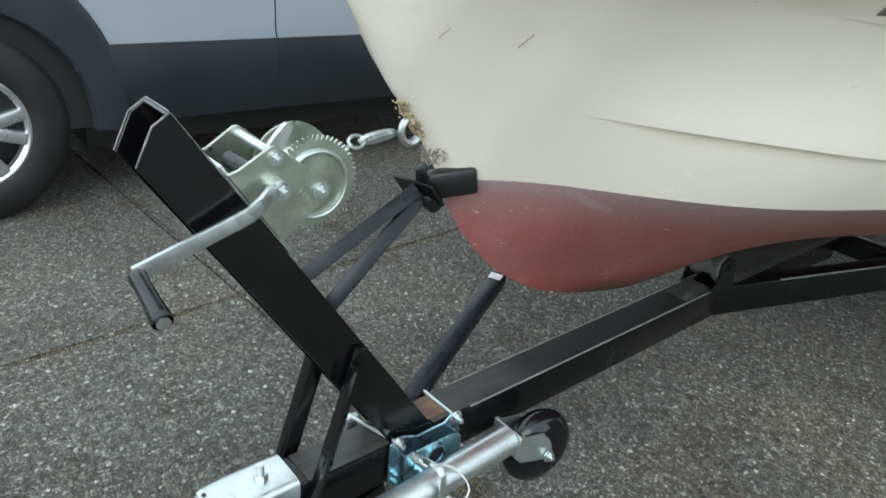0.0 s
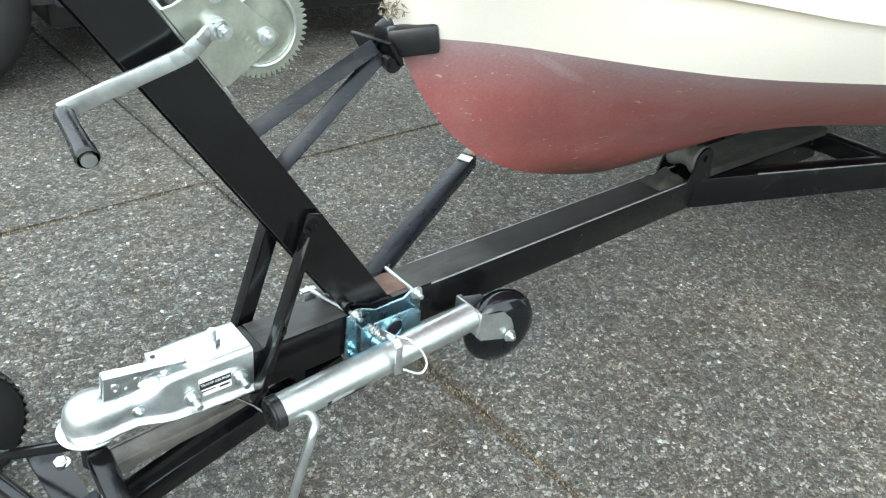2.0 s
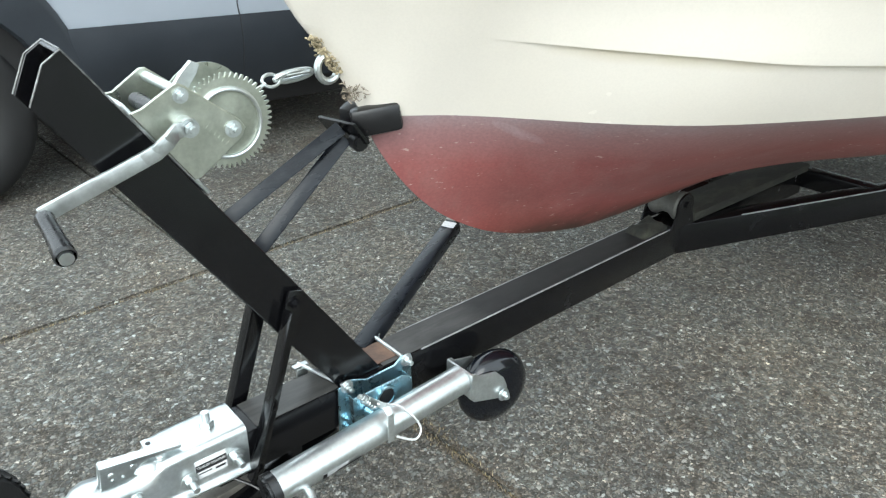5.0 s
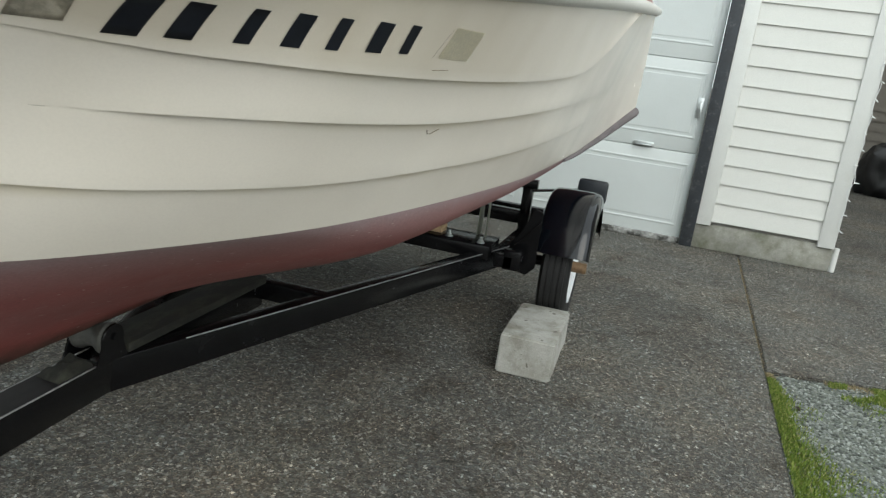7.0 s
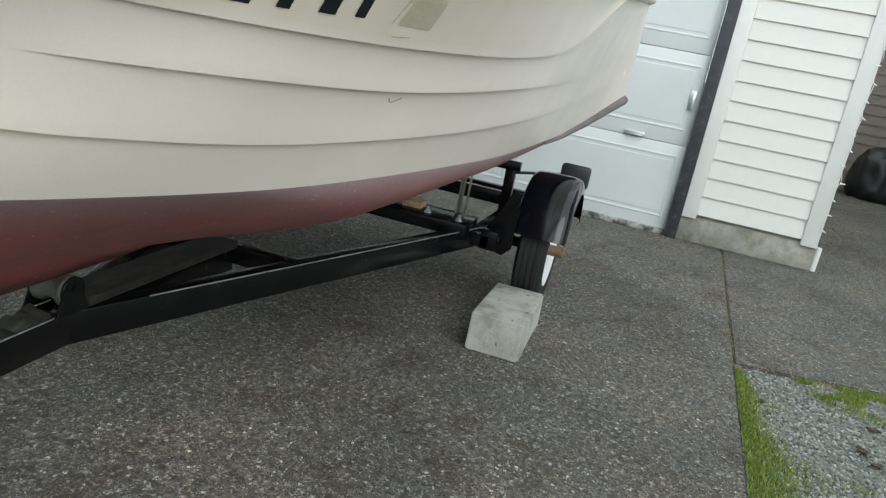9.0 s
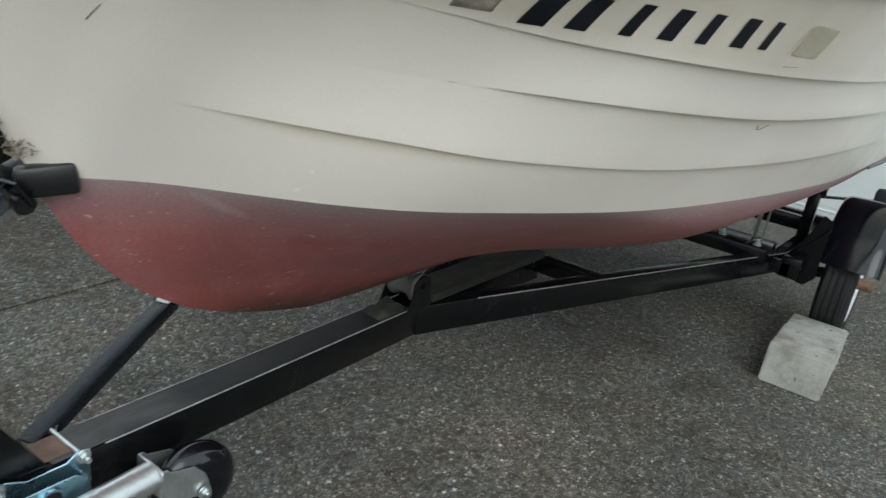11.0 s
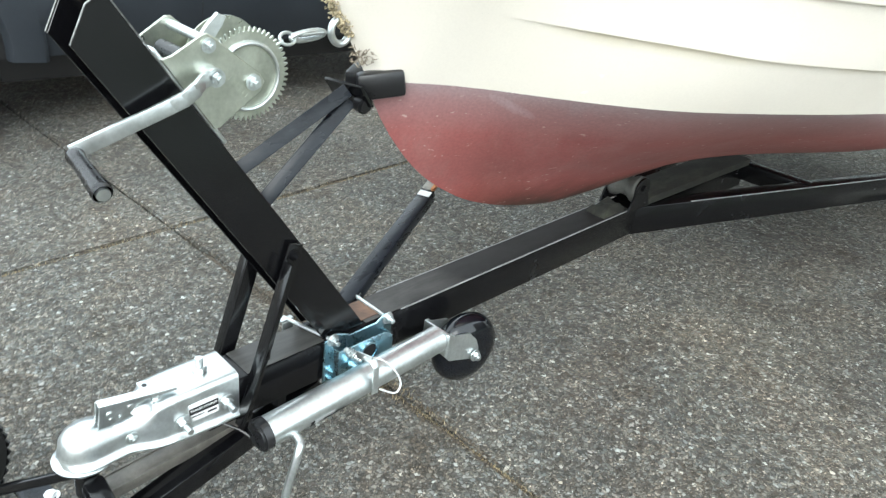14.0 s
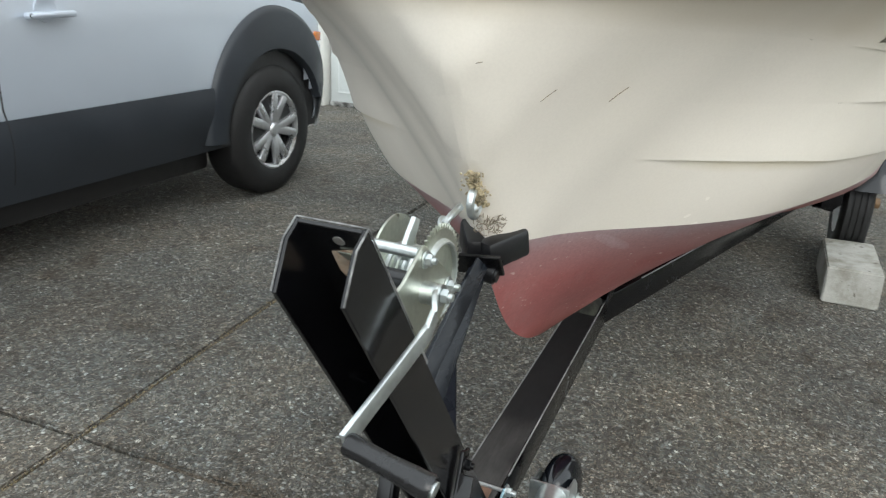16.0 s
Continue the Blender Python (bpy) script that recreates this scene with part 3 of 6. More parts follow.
g = 0.006
slab([(-6, -5.0), (jx(-5) - g, -5.0), (jx(jy(0.7)) - g, jy(0.7) - g), (-6, jy(-6) - g)])
slab([(-6, jy(-6) + g), (jx(1.15) - g, jy(0.7) + g), (jx(6) - g, 6.0), (-6, 6.0)])
slab([(jx(ey(0.75)) + g, ey(0.75)), (3.36, ey(3.36)), (5.66, ey(5.66) + g), (5.66, jy(5.66) - g), (2.2, jy(2.2) - g), (jx(1.15) + g, jy(0.7) - g)])
slab([(jx(1.15) + g, jy(0.7) + g), (2.2, jy(2.2) + g), (5.66, jy(5.66) + g), (5.66, 6.0), (jx(6) + g, 6.0)])
slab([(verge_x(-9.0) + 0.01, -9.0), (14.0, -9.0), (14.0, ey(5.66) - g), (5.66, ey(5.66) - g), (3.36, ey(3.36) - g)])

tagged(part("gravel_bed", plate([(jx(-2) + 0.02, -6, -0.03), (verge_x(-6), -6, -0.03), (verge_x(-1.71), ey(3.3) - 0.004, -0.03), (jx(-1.6) + 0.02, ey(0.75) - 0.004, -0.03)], 0.022, (0, 0, 1)), "gravel", smooth=False), "strip of grey gravel and moss beside the driveway", "gravel", kind="structure")


def scatter_mesh(name, n, place, size, mat, label, category, flat=0.6, tall=False):
    """Many small stones, or upright blades when tall, in one mesh."""
    rng = random.Random(name)
    vs, fs = [], []
    for _ in range(n):
        x, y, z = place(rng)
        s = size * rng.uniform(0.5, 1.3)
        a = rng.uniform(0, 6.283)
        k = len(vs)
        if tall:
            dx, dy = math.cos(a) * s * 0.10, math.sin(a) * s * 0.10
            lx, ly = rng.uniform(-0.5, 0.5) * s, rng.uniform(-0.5, 0.5) * s
            vs += [(x - dx, y - dy, z), (x + dx, y + dy, z), (x + lx * 0.4 + dx * 0.7, y + ly * 0.4 + dy * 0.7, z + s * 0.6), (x + lx * 0.4 - dx * 0.7, y + ly * 0.4 - dy * 0.7, z + s * 0.6), (x + lx, y + ly, z + s)]
            fs += [(k, k + 1, k + 2, k + 3), (k + 3, k + 2, k + 4)]
        else:
            ring = [(x + math.cos(a + j * 1.2566) * s * rng.uniform(0.7, 1.1), y + math.sin(a + j * 1.2566) * s * rng.uniform(0.7, 1.1)) for j in range(5)]
            vs += [(px, py, z) for px, py in ring] + [(x + (px - x) * 0.6, y + (py - y) * 0.6, z + s * flat) for px, py in ring]
            fs += [(k + 5, k + 6, k + 7, k + 8, k + 9)] + [(k + j, k + (j + 1) % 5, k + 5 + (j + 1) % 5, k + 5 + j) for j in range(5)]
    me = bpy.data.meshes.new(name)
    me.from_pydata(vs, [], fs)
    me.materials.append(M[mat])
    ob = new(name, me)
    return tagged(ob, label, category, kind="stuff")


# ---- the garage end of the house ----
WX = 5.65
CH = 0.1355


def house_wall():
    wall = tagged(part("wall_garage", beam((WX + 0.10, -1.43, 1.45), (WX + 0.10, -2.37, 1.45), 0.16, 2.55, 0.0), "concrete"), "garage front wall with white lap siding above a concrete footing", "wall", kind="structure")
    bm = beam((WX + 0.09, -1.40, 0.09), (WX + 0.09, -2.375, 0.09), 0.18, 0.18, 0.006)
    part("footing", bm, "footing", wall, "stained concrete footing")
    for i in range(21):
        z = 0.206 + i * CH
        pts = [(WX - 0.004, -1.56, z), (WX - 0.018, -1.56, z), (WX - 0.002, -1.56, z + CH + 0.012), (WX + 0.012, -1.56, z + CH + 0.012)]
        part("siding_board", plate(pts, 0.708, (0, -1, 0), 0.0015), "siding", wall)
    part("corner_trim", beam((WX - 0.012, -2.319, 0.165), (WX - 0.012, -2.319, 3.0), 0.03, 0.108, 0.003, (0, 1, 0)), "trim", wall)
    part("door_trim", beam((WX - 0.012, -1.510, 0.175), (WX - 0.012, -1.510, 2.3), 0.03, 0.098, 0.003, (0, 1, 0)), "trim", wall)
    part("door_jamb", beam((WX - 0.004, -1.4175, 0.0), (WX - 0.004, -1.4175, 2.2), 0.05, 0.085, 0.004, (0, 1, 0)), "jamb", wall, "dark scuffed door jamb")
    part("drain_pipe", rod((WX + 0.02, -2.398, 0.0), (WX + 0.02, -2.398, 0.17), 0.022, 14, bevel=0.003), "trim", wall)
    # header, upper wall and side wall rise unseen to 5 m, blocking sky
    part("header", beam((WX + 0.05, -1.46, 3.55), (WX + 0.05, 6.2, 3.55), 0.2, 2.8, 0.004), "siding", wall)
    part("upper_wall", beam((WX + 0.10, -1.47, 3.85), (WX + 0.10, -2.37, 3.85), 0.2, 2.2, 0.004), "siding", wall)
    part("pier_wall", beam((WX + 0.05, 3.5, 1.1), (WX + 0.05, 6.2, 1.1), 0.2, 2.2, 0.004), "siding", wall)
    part("side_wall", beam((WX + 0.22, -2.33, 2.5), (WX + 9.0, -2.33, 2.5), 0.1, 4.9, 0.004), "siding", wall)
    return wall


wall = house_wall()
# unseen walls, added to block low sky light and darken reflections
for nm, p, q, high in (("wall_street", (-11, -9, 0), (-11, 9, 0), 1.7), ("wall_side", (-11, -9, 0), (3.2, -9, 0), 1.7), ("wall_beyond", (-11, 9, 0), (14, 9, 0), 1.7), ("wall_passage", (4.6, -6.4, 0), (13.0, -6.4, 0), 5.0)):
    up = V(0, 0, high / 2)
    tagged(part(nm, beam(V(*p) + up, V(*q) + up, 0.2, high, 0.0), "tan", smooth=False), "unseen plain taupe wall added to block light and darken reflections", "wall", kind="structure")

door = tagged(part("door_garage", beam((WX + 0.085, 1.05, 1.07), (WX + 0.093, 1.05, 1.07), 4.85, 2.1, 0.0), "door"), "white steel sectional garage door, closed, with pressed panels", "garage door", kind="structure")
for k in range(4):
    z0, z1 = 0.02 + k * 0.63, 0.02 + (k + 1) * 0.63 - 0.003
    bm = bmesh.new()
    add_box(bm, pose(WX + 0.055, 1.05, (z0 + z1) / 2), (0.05, 4.84, z1 - z0), 0.004)
    part("door_section", bm, "door", door)
    for j in range(4):
        ya = -1.33 + j * 1.20
        bm = bmesh.new()
        zc, hh, yc, ww = (z0 + z1) / 2 + 0.012, 0.455, ya + 0.565, 1.13
        outer = [(yc - ww / 2, zc - hh / 2), (yc + ww / 2, zc - hh / 2), (yc + ww / 2, zc + hh / 2), (yc - ww / 2, zc + hh / 2)]
        rows = []
        for d, dx in ((0.0, 0.0303), (0.006, 0.0262), (0.013, 0.0262), (0.019, 0.0295), (0.036, 0.0295), (0.042, 0.0272), (0.05, 0.0272)):
            rows.append([bm.verts.new((WX + dx, y + (d if y < yc else -d), z + (d if z < zc else -d))) for y, z in outer])
        for a, b in zip(rows, rows[1:]):
            for i in range(4):
                bm.faces.new((a[i], a[(i + 1) % 4], b[(i + 1) % 4], b[i]))
        bm.faces.new(rows[-1])
        bmesh.ops.recalc_face_normals(bm, faces=bm.faces)
        part("pressed_panel", bm, "door", door, smooth=False)
bm = beam((WX + 0.020, -1.07, 0.672), (WX + 0.020, -0.925, 0.672), 0.018, 0.026, 0.004)
add_beam(bm, (WX + 0.004, -1.055, 0.662), (WX + 0.004, -0.94, 0.662), 0.02, 0.006, 0.002)
part("lift_handle", bm, "zinc", door, "pressed steel lift handle")
bm = beam((WX + 0.024, -1.322, 1.035), (WX + 0.024, -1.322, 0.90), 0.012, 0.042, 0.003, (0, 1, 0))
add_rod(bm, (WX + 0.02, -1.322, 1.0), (WX - 0.01, -1.322, 1.0), 0.012, 14, bevel=0.002)
add_beam(bm, (WX - 0.006, -1.322, 1.005), (WX - 0.006, -1.335, 0.90), 0.012, 0.018, 0.003)
part("latch_handle", bm, "zinc", door, "chrome T-handle latch")
part("bottom_seal", beam((WX + 0.036, -1.37, 0.021), (WX + 0.036, 3.47, 0.021), 0.07, 0.042, 0.006), "seal", door, "cracked dirty bottom weather strip")


def string_lights():
    t = thing("string_lights", "clear mini string lights hung down the house corner", "string lights")
    rng = random.Random(5)
    pts = [V(WX - 0.035, -2.368 + 0.008 * math.sin(i * 1.7) + rng.uniform(-0.006, 0.006), 0.30 + i * 0.055) for i in range(32)]
    part("wire", add_sweep(bmesh.new(), smooth_path(pts, 3), 0.0022, 6), "label", t)
    for p in pts[::2]:
        d = V(-0.3, -1, rng.uniform(-0.9, 0.5)).normalized()
        part("bulb", rod(p, p + d * rng.uniform(0.018, 0.032), 0.006, 8, 0.003), "bulb", t)
    return t


string_lights()


def covered_heap():
    rng = random.Random(3)
    bm = bmesh.new()
    bmesh.ops.create_icosphere(bm, subdivisions=4, radius=1.0)
    for v in bm.verts:
        c = v.co.copy()
        k = 1 + 0.16 * noise.noise(c * 2.3) + 0.07 * noise.noise(c * 6)
        v.co = V(c.x * 0.40 * k, c.y * 0.35 * k, max(-0.5, c.z) * 0.47 * k + 0.235)
    t = thing("covered_heap", "black plastic bag slumped on the path beside the house", "bag")
    t.location = (11.3, -4.05, 0.0)
    for v in bm.verts:
        v.co.z = max(0.0, v.co.z)
    part("sack", bm, "bag", t)
    return t


covered_heap()
# 4.8 m high: the unseen upper part is added to block light
sheet_wall = tagged(part("wall_neighbour", beam((13.2, -2.5, 2.4), (13.2, -12.0, 2.4), 0.2, 4.8, 0.01), "tan"), "weathered taupe wall beyond the path", "wall", kind="structure")
for i in range(18):
    z = 0.18 + i * 0.15
    part("siding_board", plate([(13.095, -2.5, z), (13.075, -2.5, z), (13.092, -2.5, z + 0.16), (13.10, -2.5, z + 0.16)], 9.5, (0, -1, 0)), "tan", sheet_wall)


# ---- the boat ----
SHX = [0.325, 0.335, 0.36, 0.43, 0.55, 0.80, 1.0, 1.2, 1.7, 2.2, 3.3, 4.3]
SHY = [0.0, 0.06, 0.125, 0.24, 0.38, 0.58, 0.675, 0.75, 0.85, 0.91, 0.955, 0.955]
BOW, STERN = 0.3255, 4.3


def sheer_y(x):
    return curve(x, SHX, SHY)


def sheer_z(x):
    return curve(x, [0.325, 0.8, 0.96, 1.2, 1.7, 2.2, 4.3], [1.15, 1.177, 1.184, 1.202, 1.242, 1.283, 1.435])


def chine_y(x):
    return curve(x, [0.51, 0.514, 0.525, 0.565, 0.65, 0.72, 0.80, 0.89, 1.08, 1.36, 1.85, 2.5, 3.3, 3.7, 4.3], [0, 0.008, 0.016, 0.033, 0.11, 0.2, 0.285, 0.36, 0.46, 0.57, 0.67, 0.745, 0.785, 0.83, 0.944])


def water_z(x):
    return curve(x, [0.51, 1.6, 2.4, 3.2, 3.6, 4.3], [0.80, 0.7955, 0.7875, 0.791, 0.822, 0.9475])


STEMX = [0.325, 0.34, 0.362, 0.385, 0.412, 0.433, 0.46, 0.486, 0.51]
STEMZ = [1.15, 1.07, 1.03, 0.99, 0.945, 0.92, 0.88, 0.84, 0.80]


def stem_z(x):
    return curve(x, STEMX, STEMZ)


def keel_z(x):
    return curve(x, [0.51, 0.531, 0.585, 0.65, 0.714, 0.793, 0.89, 0.98, 1.1, 1.25, 1.6, 1.75, 2.2, 3.0, 4.3], [0.80, 0.755, 0.678, 0.612, 0.567, 0.526, 0.493, 0.472, 0.454, 0.450, 0.450, 0.456, 0.51, 0.59, 0.70])


def strakes(x):
    return (curve(x, [0.3, 0.62, 0.8, 0.95, 1.3, 1.7, 2.3, 3.2, 4.3], [0.95, 0.929, 0.916, 0.9025, 0.893, 0.8935, 0.906, 0.953, 1.07]),
            curve(x, [0.3, 0.83, 1.1, 1.5, 2.1, 3.0, 4.3], [1.03, 1.009, 1.003, 0.9945, 1.008, 1.048, 1.17]),
            curve(x, [0.3, 0.6, 0.76, 0.95, 1.35, 1.7, 2.1, 2.25, 2.45, 2.85, 4.3], [1.12, 1.110, 1.0945, 1.081, 1.076, 1.0795, 1.097, 1.112, 1.1625, 1.324, 1.43]))


def step(x, a, b):
    t = min(1, max(0, (x - a) / (b - a)))
    return t * t * (3 - 2 * t)


def bow_y(x, z):
    """Half-breadth of the fore body: one fair surface from the stem and keel up to the sheer."""
    kz = stem_z(x) if x < 0.51 else keel_z(x)
    zt, yt = sheer_z(x), sheer_y(x)
    v = min(1, max(0, (z - kz) / max(1e-4, zt - kz)))
    full = curve(x, [0.325, 0.45, 0.55, 0.60, 0.65, 0.72, 0.80, 0.89, 1.08, 1.36, 1.6], [1.12, 1.25, 1.42, 1.42, 1.30, 1.04, 0.83, 0.69, 0.566, 0.414, 0.352])
    y = yt * v ** full * (1 - 0.10 * step(x, 0.36, 0.50) * (1 - step(x, 0.80, 1.15)) * step(z, 0.80, 1.10) * (1 - v ** 8))
    # the stem is rounded off, more so towards the sheer
    u = min(1, max(0, (z - 0.85) / 0.3))
    r, c = 0.02 + 0.08 * u, 0.032 + 0.034 * u
    k = (1 - step(x, 0.42, 0.95)) * (1 - v ** 3)
    d = max(0.0, z - kz) * curve(z, [0.8, 1.0, 1.1], [0.60, 0.58, 0.3])
    return math.sqrt(y * y + k * c * c * (1 - math.exp(-2 * r * d / (c * c))))


def water_y(x):
    k = step(x, 1.0, 1.5)
    return chine_y(x) * k + (bow_y(x, water_z(x)) * (1 - k) if k < 1 else 0)


def side_point(x, z, extra=0.0):
    """A point on the port side of the hull at station x and height z."""
    k = step(x, 1.0, 1.5)
    y = 0.0
    if k < 1:
        y += (1 - k) * bow_y(x, z)
    if k > 0:
        v = min(1, max(0, (z - water_z(x)) / (sheer_z(x) - water_z(x))))
        y += k * (chine_y(x) + (sheer_y(x) - chine_y(x)) * v ** 0.99)
    return V(x, -y - extra, z)


def lap(x, k):
    a = (0.60, 0.84, 0.64)[k]
    return 0.010 * step(x, a, a + (0.10, 0.12, 0.40)[k]) * (curve(x, [2.0, 3.2], [1, 0.4]) if k < 2 else curve(x, [2.0, 2.4], [1, 1.5]))


def hull_rows(x):
    """(z, outward offset) pairs up the side from the waterline to the sheer."""
    zb = stem_z(x) if x < 0.51 else water_z(x)
    zt = sheer_z(x)
    zs = [zb]
    for k, z in enumerate(strakes(x)):
        zs.append(min(max(z, zs[-1] + 0.0008), zt - 0.0008 * (4 - k)))
    zs.append(zt)
    rows = []
    for band in range(4):
        d0 = 0.0 if band == 0 else lap(x, band - 1)
        n = (4, 4, 4, 8)[band]
        for i in range(n + 1):
            t = i / n
            off = d0 * (1 - t) ** 2
            if band > 0 and i == 0:
                rows.append((zs[band] - 0.0005, off))
            rows.append((zs[band] + (zs[band + 1] - zs[band]) * t, off))
    return rows


# row number just under each lap, and the lap it belongs to
UNDER = {4: 0, 10: 1, 16: 2}


def stations():
    xs = [BOW + 0.0002 + (i / 30) ** 1.6 * (0.70 - BOW) for i in range(31)]
    xs += [0.70 + (i + 1) * 0.03 for i in range(27)]
    xs += [1.51 + (i + 1) * (STERN - 1.51) / 46 for i in range(46)]
    return xs


def hull_side(sign):
    bm = bmesh.new()
    stain = bm.verts.layers.float.new("stain")
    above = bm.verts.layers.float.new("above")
    prev = None
    for x in stations():
        col = []
        for i, (z, off) in enumerate(hull_rows(x)):
            p = side_point(x, z, off)
            v = bm.verts.new((p.x, p.y * -sign, p.z))
            v[stain] = min(1.0, lap(x, UNDER[i]) / 0.010) if i in UNDER else 0.0
            # reach of the weathering and its painted shade, fading aft
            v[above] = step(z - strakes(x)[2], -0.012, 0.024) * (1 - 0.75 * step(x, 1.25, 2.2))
            col.append(v)
        if prev:
            for i in range(len(col) - 1):
                f = bm.faces.new((prev[i], col[i], col[i + 1], prev[i + 1]))
                # lap undersides take the darker brown material where the lap stands out
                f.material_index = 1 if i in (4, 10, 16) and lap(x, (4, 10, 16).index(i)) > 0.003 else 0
        prev = col
    bmesh.ops.remove_doubles(bm, verts=bm.verts, dist=0.00005)
    bmesh.ops.recalc_face_normals(bm, faces=bm.faces)
    return bm


def hull_bottom():
    bm = bmesh.new()
    depth = bm.verts.layers.float.new("depth")
    prev = None
    xs = [0.5105 + (i / 24) ** 1.4 * 0.4 for i in range(25)] + [0.9105 + (i + 1) * (STERN - 0.9105) / 60 for i in range(60)]
    for x in xs:
        zk, zw, yw = keel_z(x), water_z(x), water_y(x)
        pw = curve(x, [0.5, 0.6, 0.75, 0.95, 1.2], [0.95, 0.72, 0.62, 0.80, 0.80])
        col = []
        for i in range(-12, 13):
            t = abs(i) / 12
            s = 1 - (1 - t) ** 1.6
            y = yw * s
            bilge = 0.55 * s ** 0.62 + 0.45 * (1 - math.sqrt(max(0.0, 1 - s ** 4)))
            k = step(x, 1.15, 1.75)
            e = lerp(x, [0.6, 1.1], [0.13, 0.04])
            sr = (math.sqrt(s * s + e * e) - e) / (math.sqrt(1 + e * e) - e)
            z = zk + (zw - zk) * ((1 - k) * sr ** pw + k * bilge)
            edge = 0.004 if i == 0 else 0
            v = bm.verts.new((x, math.copysign(y, i), z - edge))
            v[depth] = zw - z
            col.append(v)
        if prev:
            for i in range(24):
                bm.faces.new((prev[i], col[i], col[i + 1], prev[i + 1]))
        prev = col
    bmesh.ops.remove_doubles(bm, verts=bm.verts, dist=0.00005)
    bmesh.ops.recalc_face_normals(bm, faces=bm.faces)
    return bm


boat = thing("boat", "old cream fibreglass runabout with brick-red bottom on a trailer", "boat")
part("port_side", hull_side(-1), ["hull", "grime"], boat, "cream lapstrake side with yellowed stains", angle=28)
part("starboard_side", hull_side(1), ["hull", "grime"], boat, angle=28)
part("bottom", hull_bottom(), "bottom", boat, "matt brick-red painted bottom, scuffed", angle=40)


strip = [side_point(x, water_z(x) - 0.004) + V(0, 0.002, -0.006) for x in [3.0 + k * (STERN - 3.0) / 24 for k in range(25)]]
part("spray_strip", add_sweep(bmesh.new(), strip, [0.007 + 0.019 * k / 24 for k in range(25)], 8), "strip", boat, "dull dark chine strip rising to the quarter")


def transom():
    bm = bmesh.new()
    rows = hull_rows(STERN)
    left = [side_point(STERN, z, o) for z, o in rows]
    zk, zw, yw = keel_z(STERN), water_z(STERN), water_y(STERN)
    under = [V(STERN, -yw * t, zk + (zw - zk) * (0.55 * t ** 0.62 + 0.45 * (1 - math.sqrt(1 - t ** 4)))) for t in (0.06, 0.25, 0.5, 0.75, 0.9)]
    loop = [V(STERN, 0, zk)] + under + left
    pts = loop + [V(p.x, -p.y, p.z) for p in reversed(loop[1:])]
    vs = [bm.verts.new(p) for p in pts]
    bm.faces.new(vs)
    return bm


part("transom", transom(), "hull", boat, smooth=False)


def gunwale():
    """The white vinyl rub rail along the sheer, round the bow from quarter to quarter."""
    prof = [(0.002, -0.004), (0.016, 0.000), (0.026, 0.010), (0.028, 0.020), (0.024, 0.032), (0.012, 0.041), (-0.012, 0.044)]
    half = [V(x, sheer_y(x), sheer_z(x)) for x in stations()]
    path = [V(p.x, -p.y, p.z) for p in reversed(half)] + [V(BOW - 0.003, 0, sheer_z(BOW))] + half
    bm = bmesh.new()
    prev = None
    for k, p in enumerate(path):
        d = path[min(len(path) - 1, k + 1)] - path[max(0, k - 1)]
        n = V(-d.y, d.x, 0).normalized()
        col = [bm.verts.new(p + n * o + V(0, 0, u)) for o, u in prof]
        if prev:
            for i in range(len(prof) - 1):
                bm.faces.new((prev[i], col[i], col[i + 1], prev[i + 1]))
        else:
            bm.faces.new(col)
        prev = col
    bm.faces.new(prev)
    bmesh.ops.recalc_face_normals(bm, faces=bm.faces)
    return bm


part("rub_rail", gunwale(), "rail", boat, "white vinyl rub rail with grime line", angle=50)


def deck():
    bm = bmesh.new()
    prev = None
    for x in stations():
        y, z = max(0.004, sheer_y(x) - 0.012), sheer_z(x) + 0.040
        inner = lerp(x, [0.4, 1.9, 2.1, 4.3], [0.0, 0.0, 0.62, 0.66])
        rows = []
        for t in (0, 0.04, 0.10, 0.22, 0.4, 0.6, 0.8, 1.0):
            yy = y - (y - min(inner, y * 0.9)) * t
            rows.append((yy, z + 0.085 * (1 - (1 - min(1, t / 0.4)) ** 2) * step(x, 0.3, 0.9) + 0.05 * t))
        col = [bm.verts.new((x, -a, b)) for a, b in rows] + [bm.verts.new((x, a, b)) for a, b in reversed(rows)]
        if prev:
            for i in range(len(col) - 1):
                if i == len(rows) - 1 and x > 2.0:
                    continue
                bm.faces.new((prev[i], col[i], col[i + 1], prev[i + 1]))
        prev = col
    bmesh.ops.recalc_face_normals(bm, faces=bm.faces)
    return bm


part("deck", deck(), "deck", boat, "glossy red deck", angle=60)


def decal(name, x0, x1, z0, z1, mat, slant=0.0, label="", off=0.0016, n=8):
    """A thin patch lying on the port side."""
    bm = bmesh.new()
    grid = []
    for i in range(n + 1):
        row = []
        for j in range(5):
            t, u = i / n, j / 4
            z = z0 + (z1 - z0) * u
            x = x0 + (x1 - x0) * t + slant * (u - 0.5)
            zz = [q for q in strakes(x)]
            o = 0.0
            for k, q in enumerate(zz):
                nxt = (zz + [sheer_z(x)])[k + 1]
                if q <= z <= nxt:
                    o = lap(x, k) * (1 - (z - q) / (nxt - q)) ** 2
            row.append(bm.verts.new(side_point(x, z, o + off)))
        grid.append(row)
    for a, b in zip(grid, grid[1:]):
        for j in range(4):
            bm.faces.new((a[j], b[j], b[j + 1], a[j + 1]))
    bmesh.ops.solidify(bm, geom=bm.faces[:], thickness=0.0006)
    return part(name, bm, mat, boat, label, angle=60)


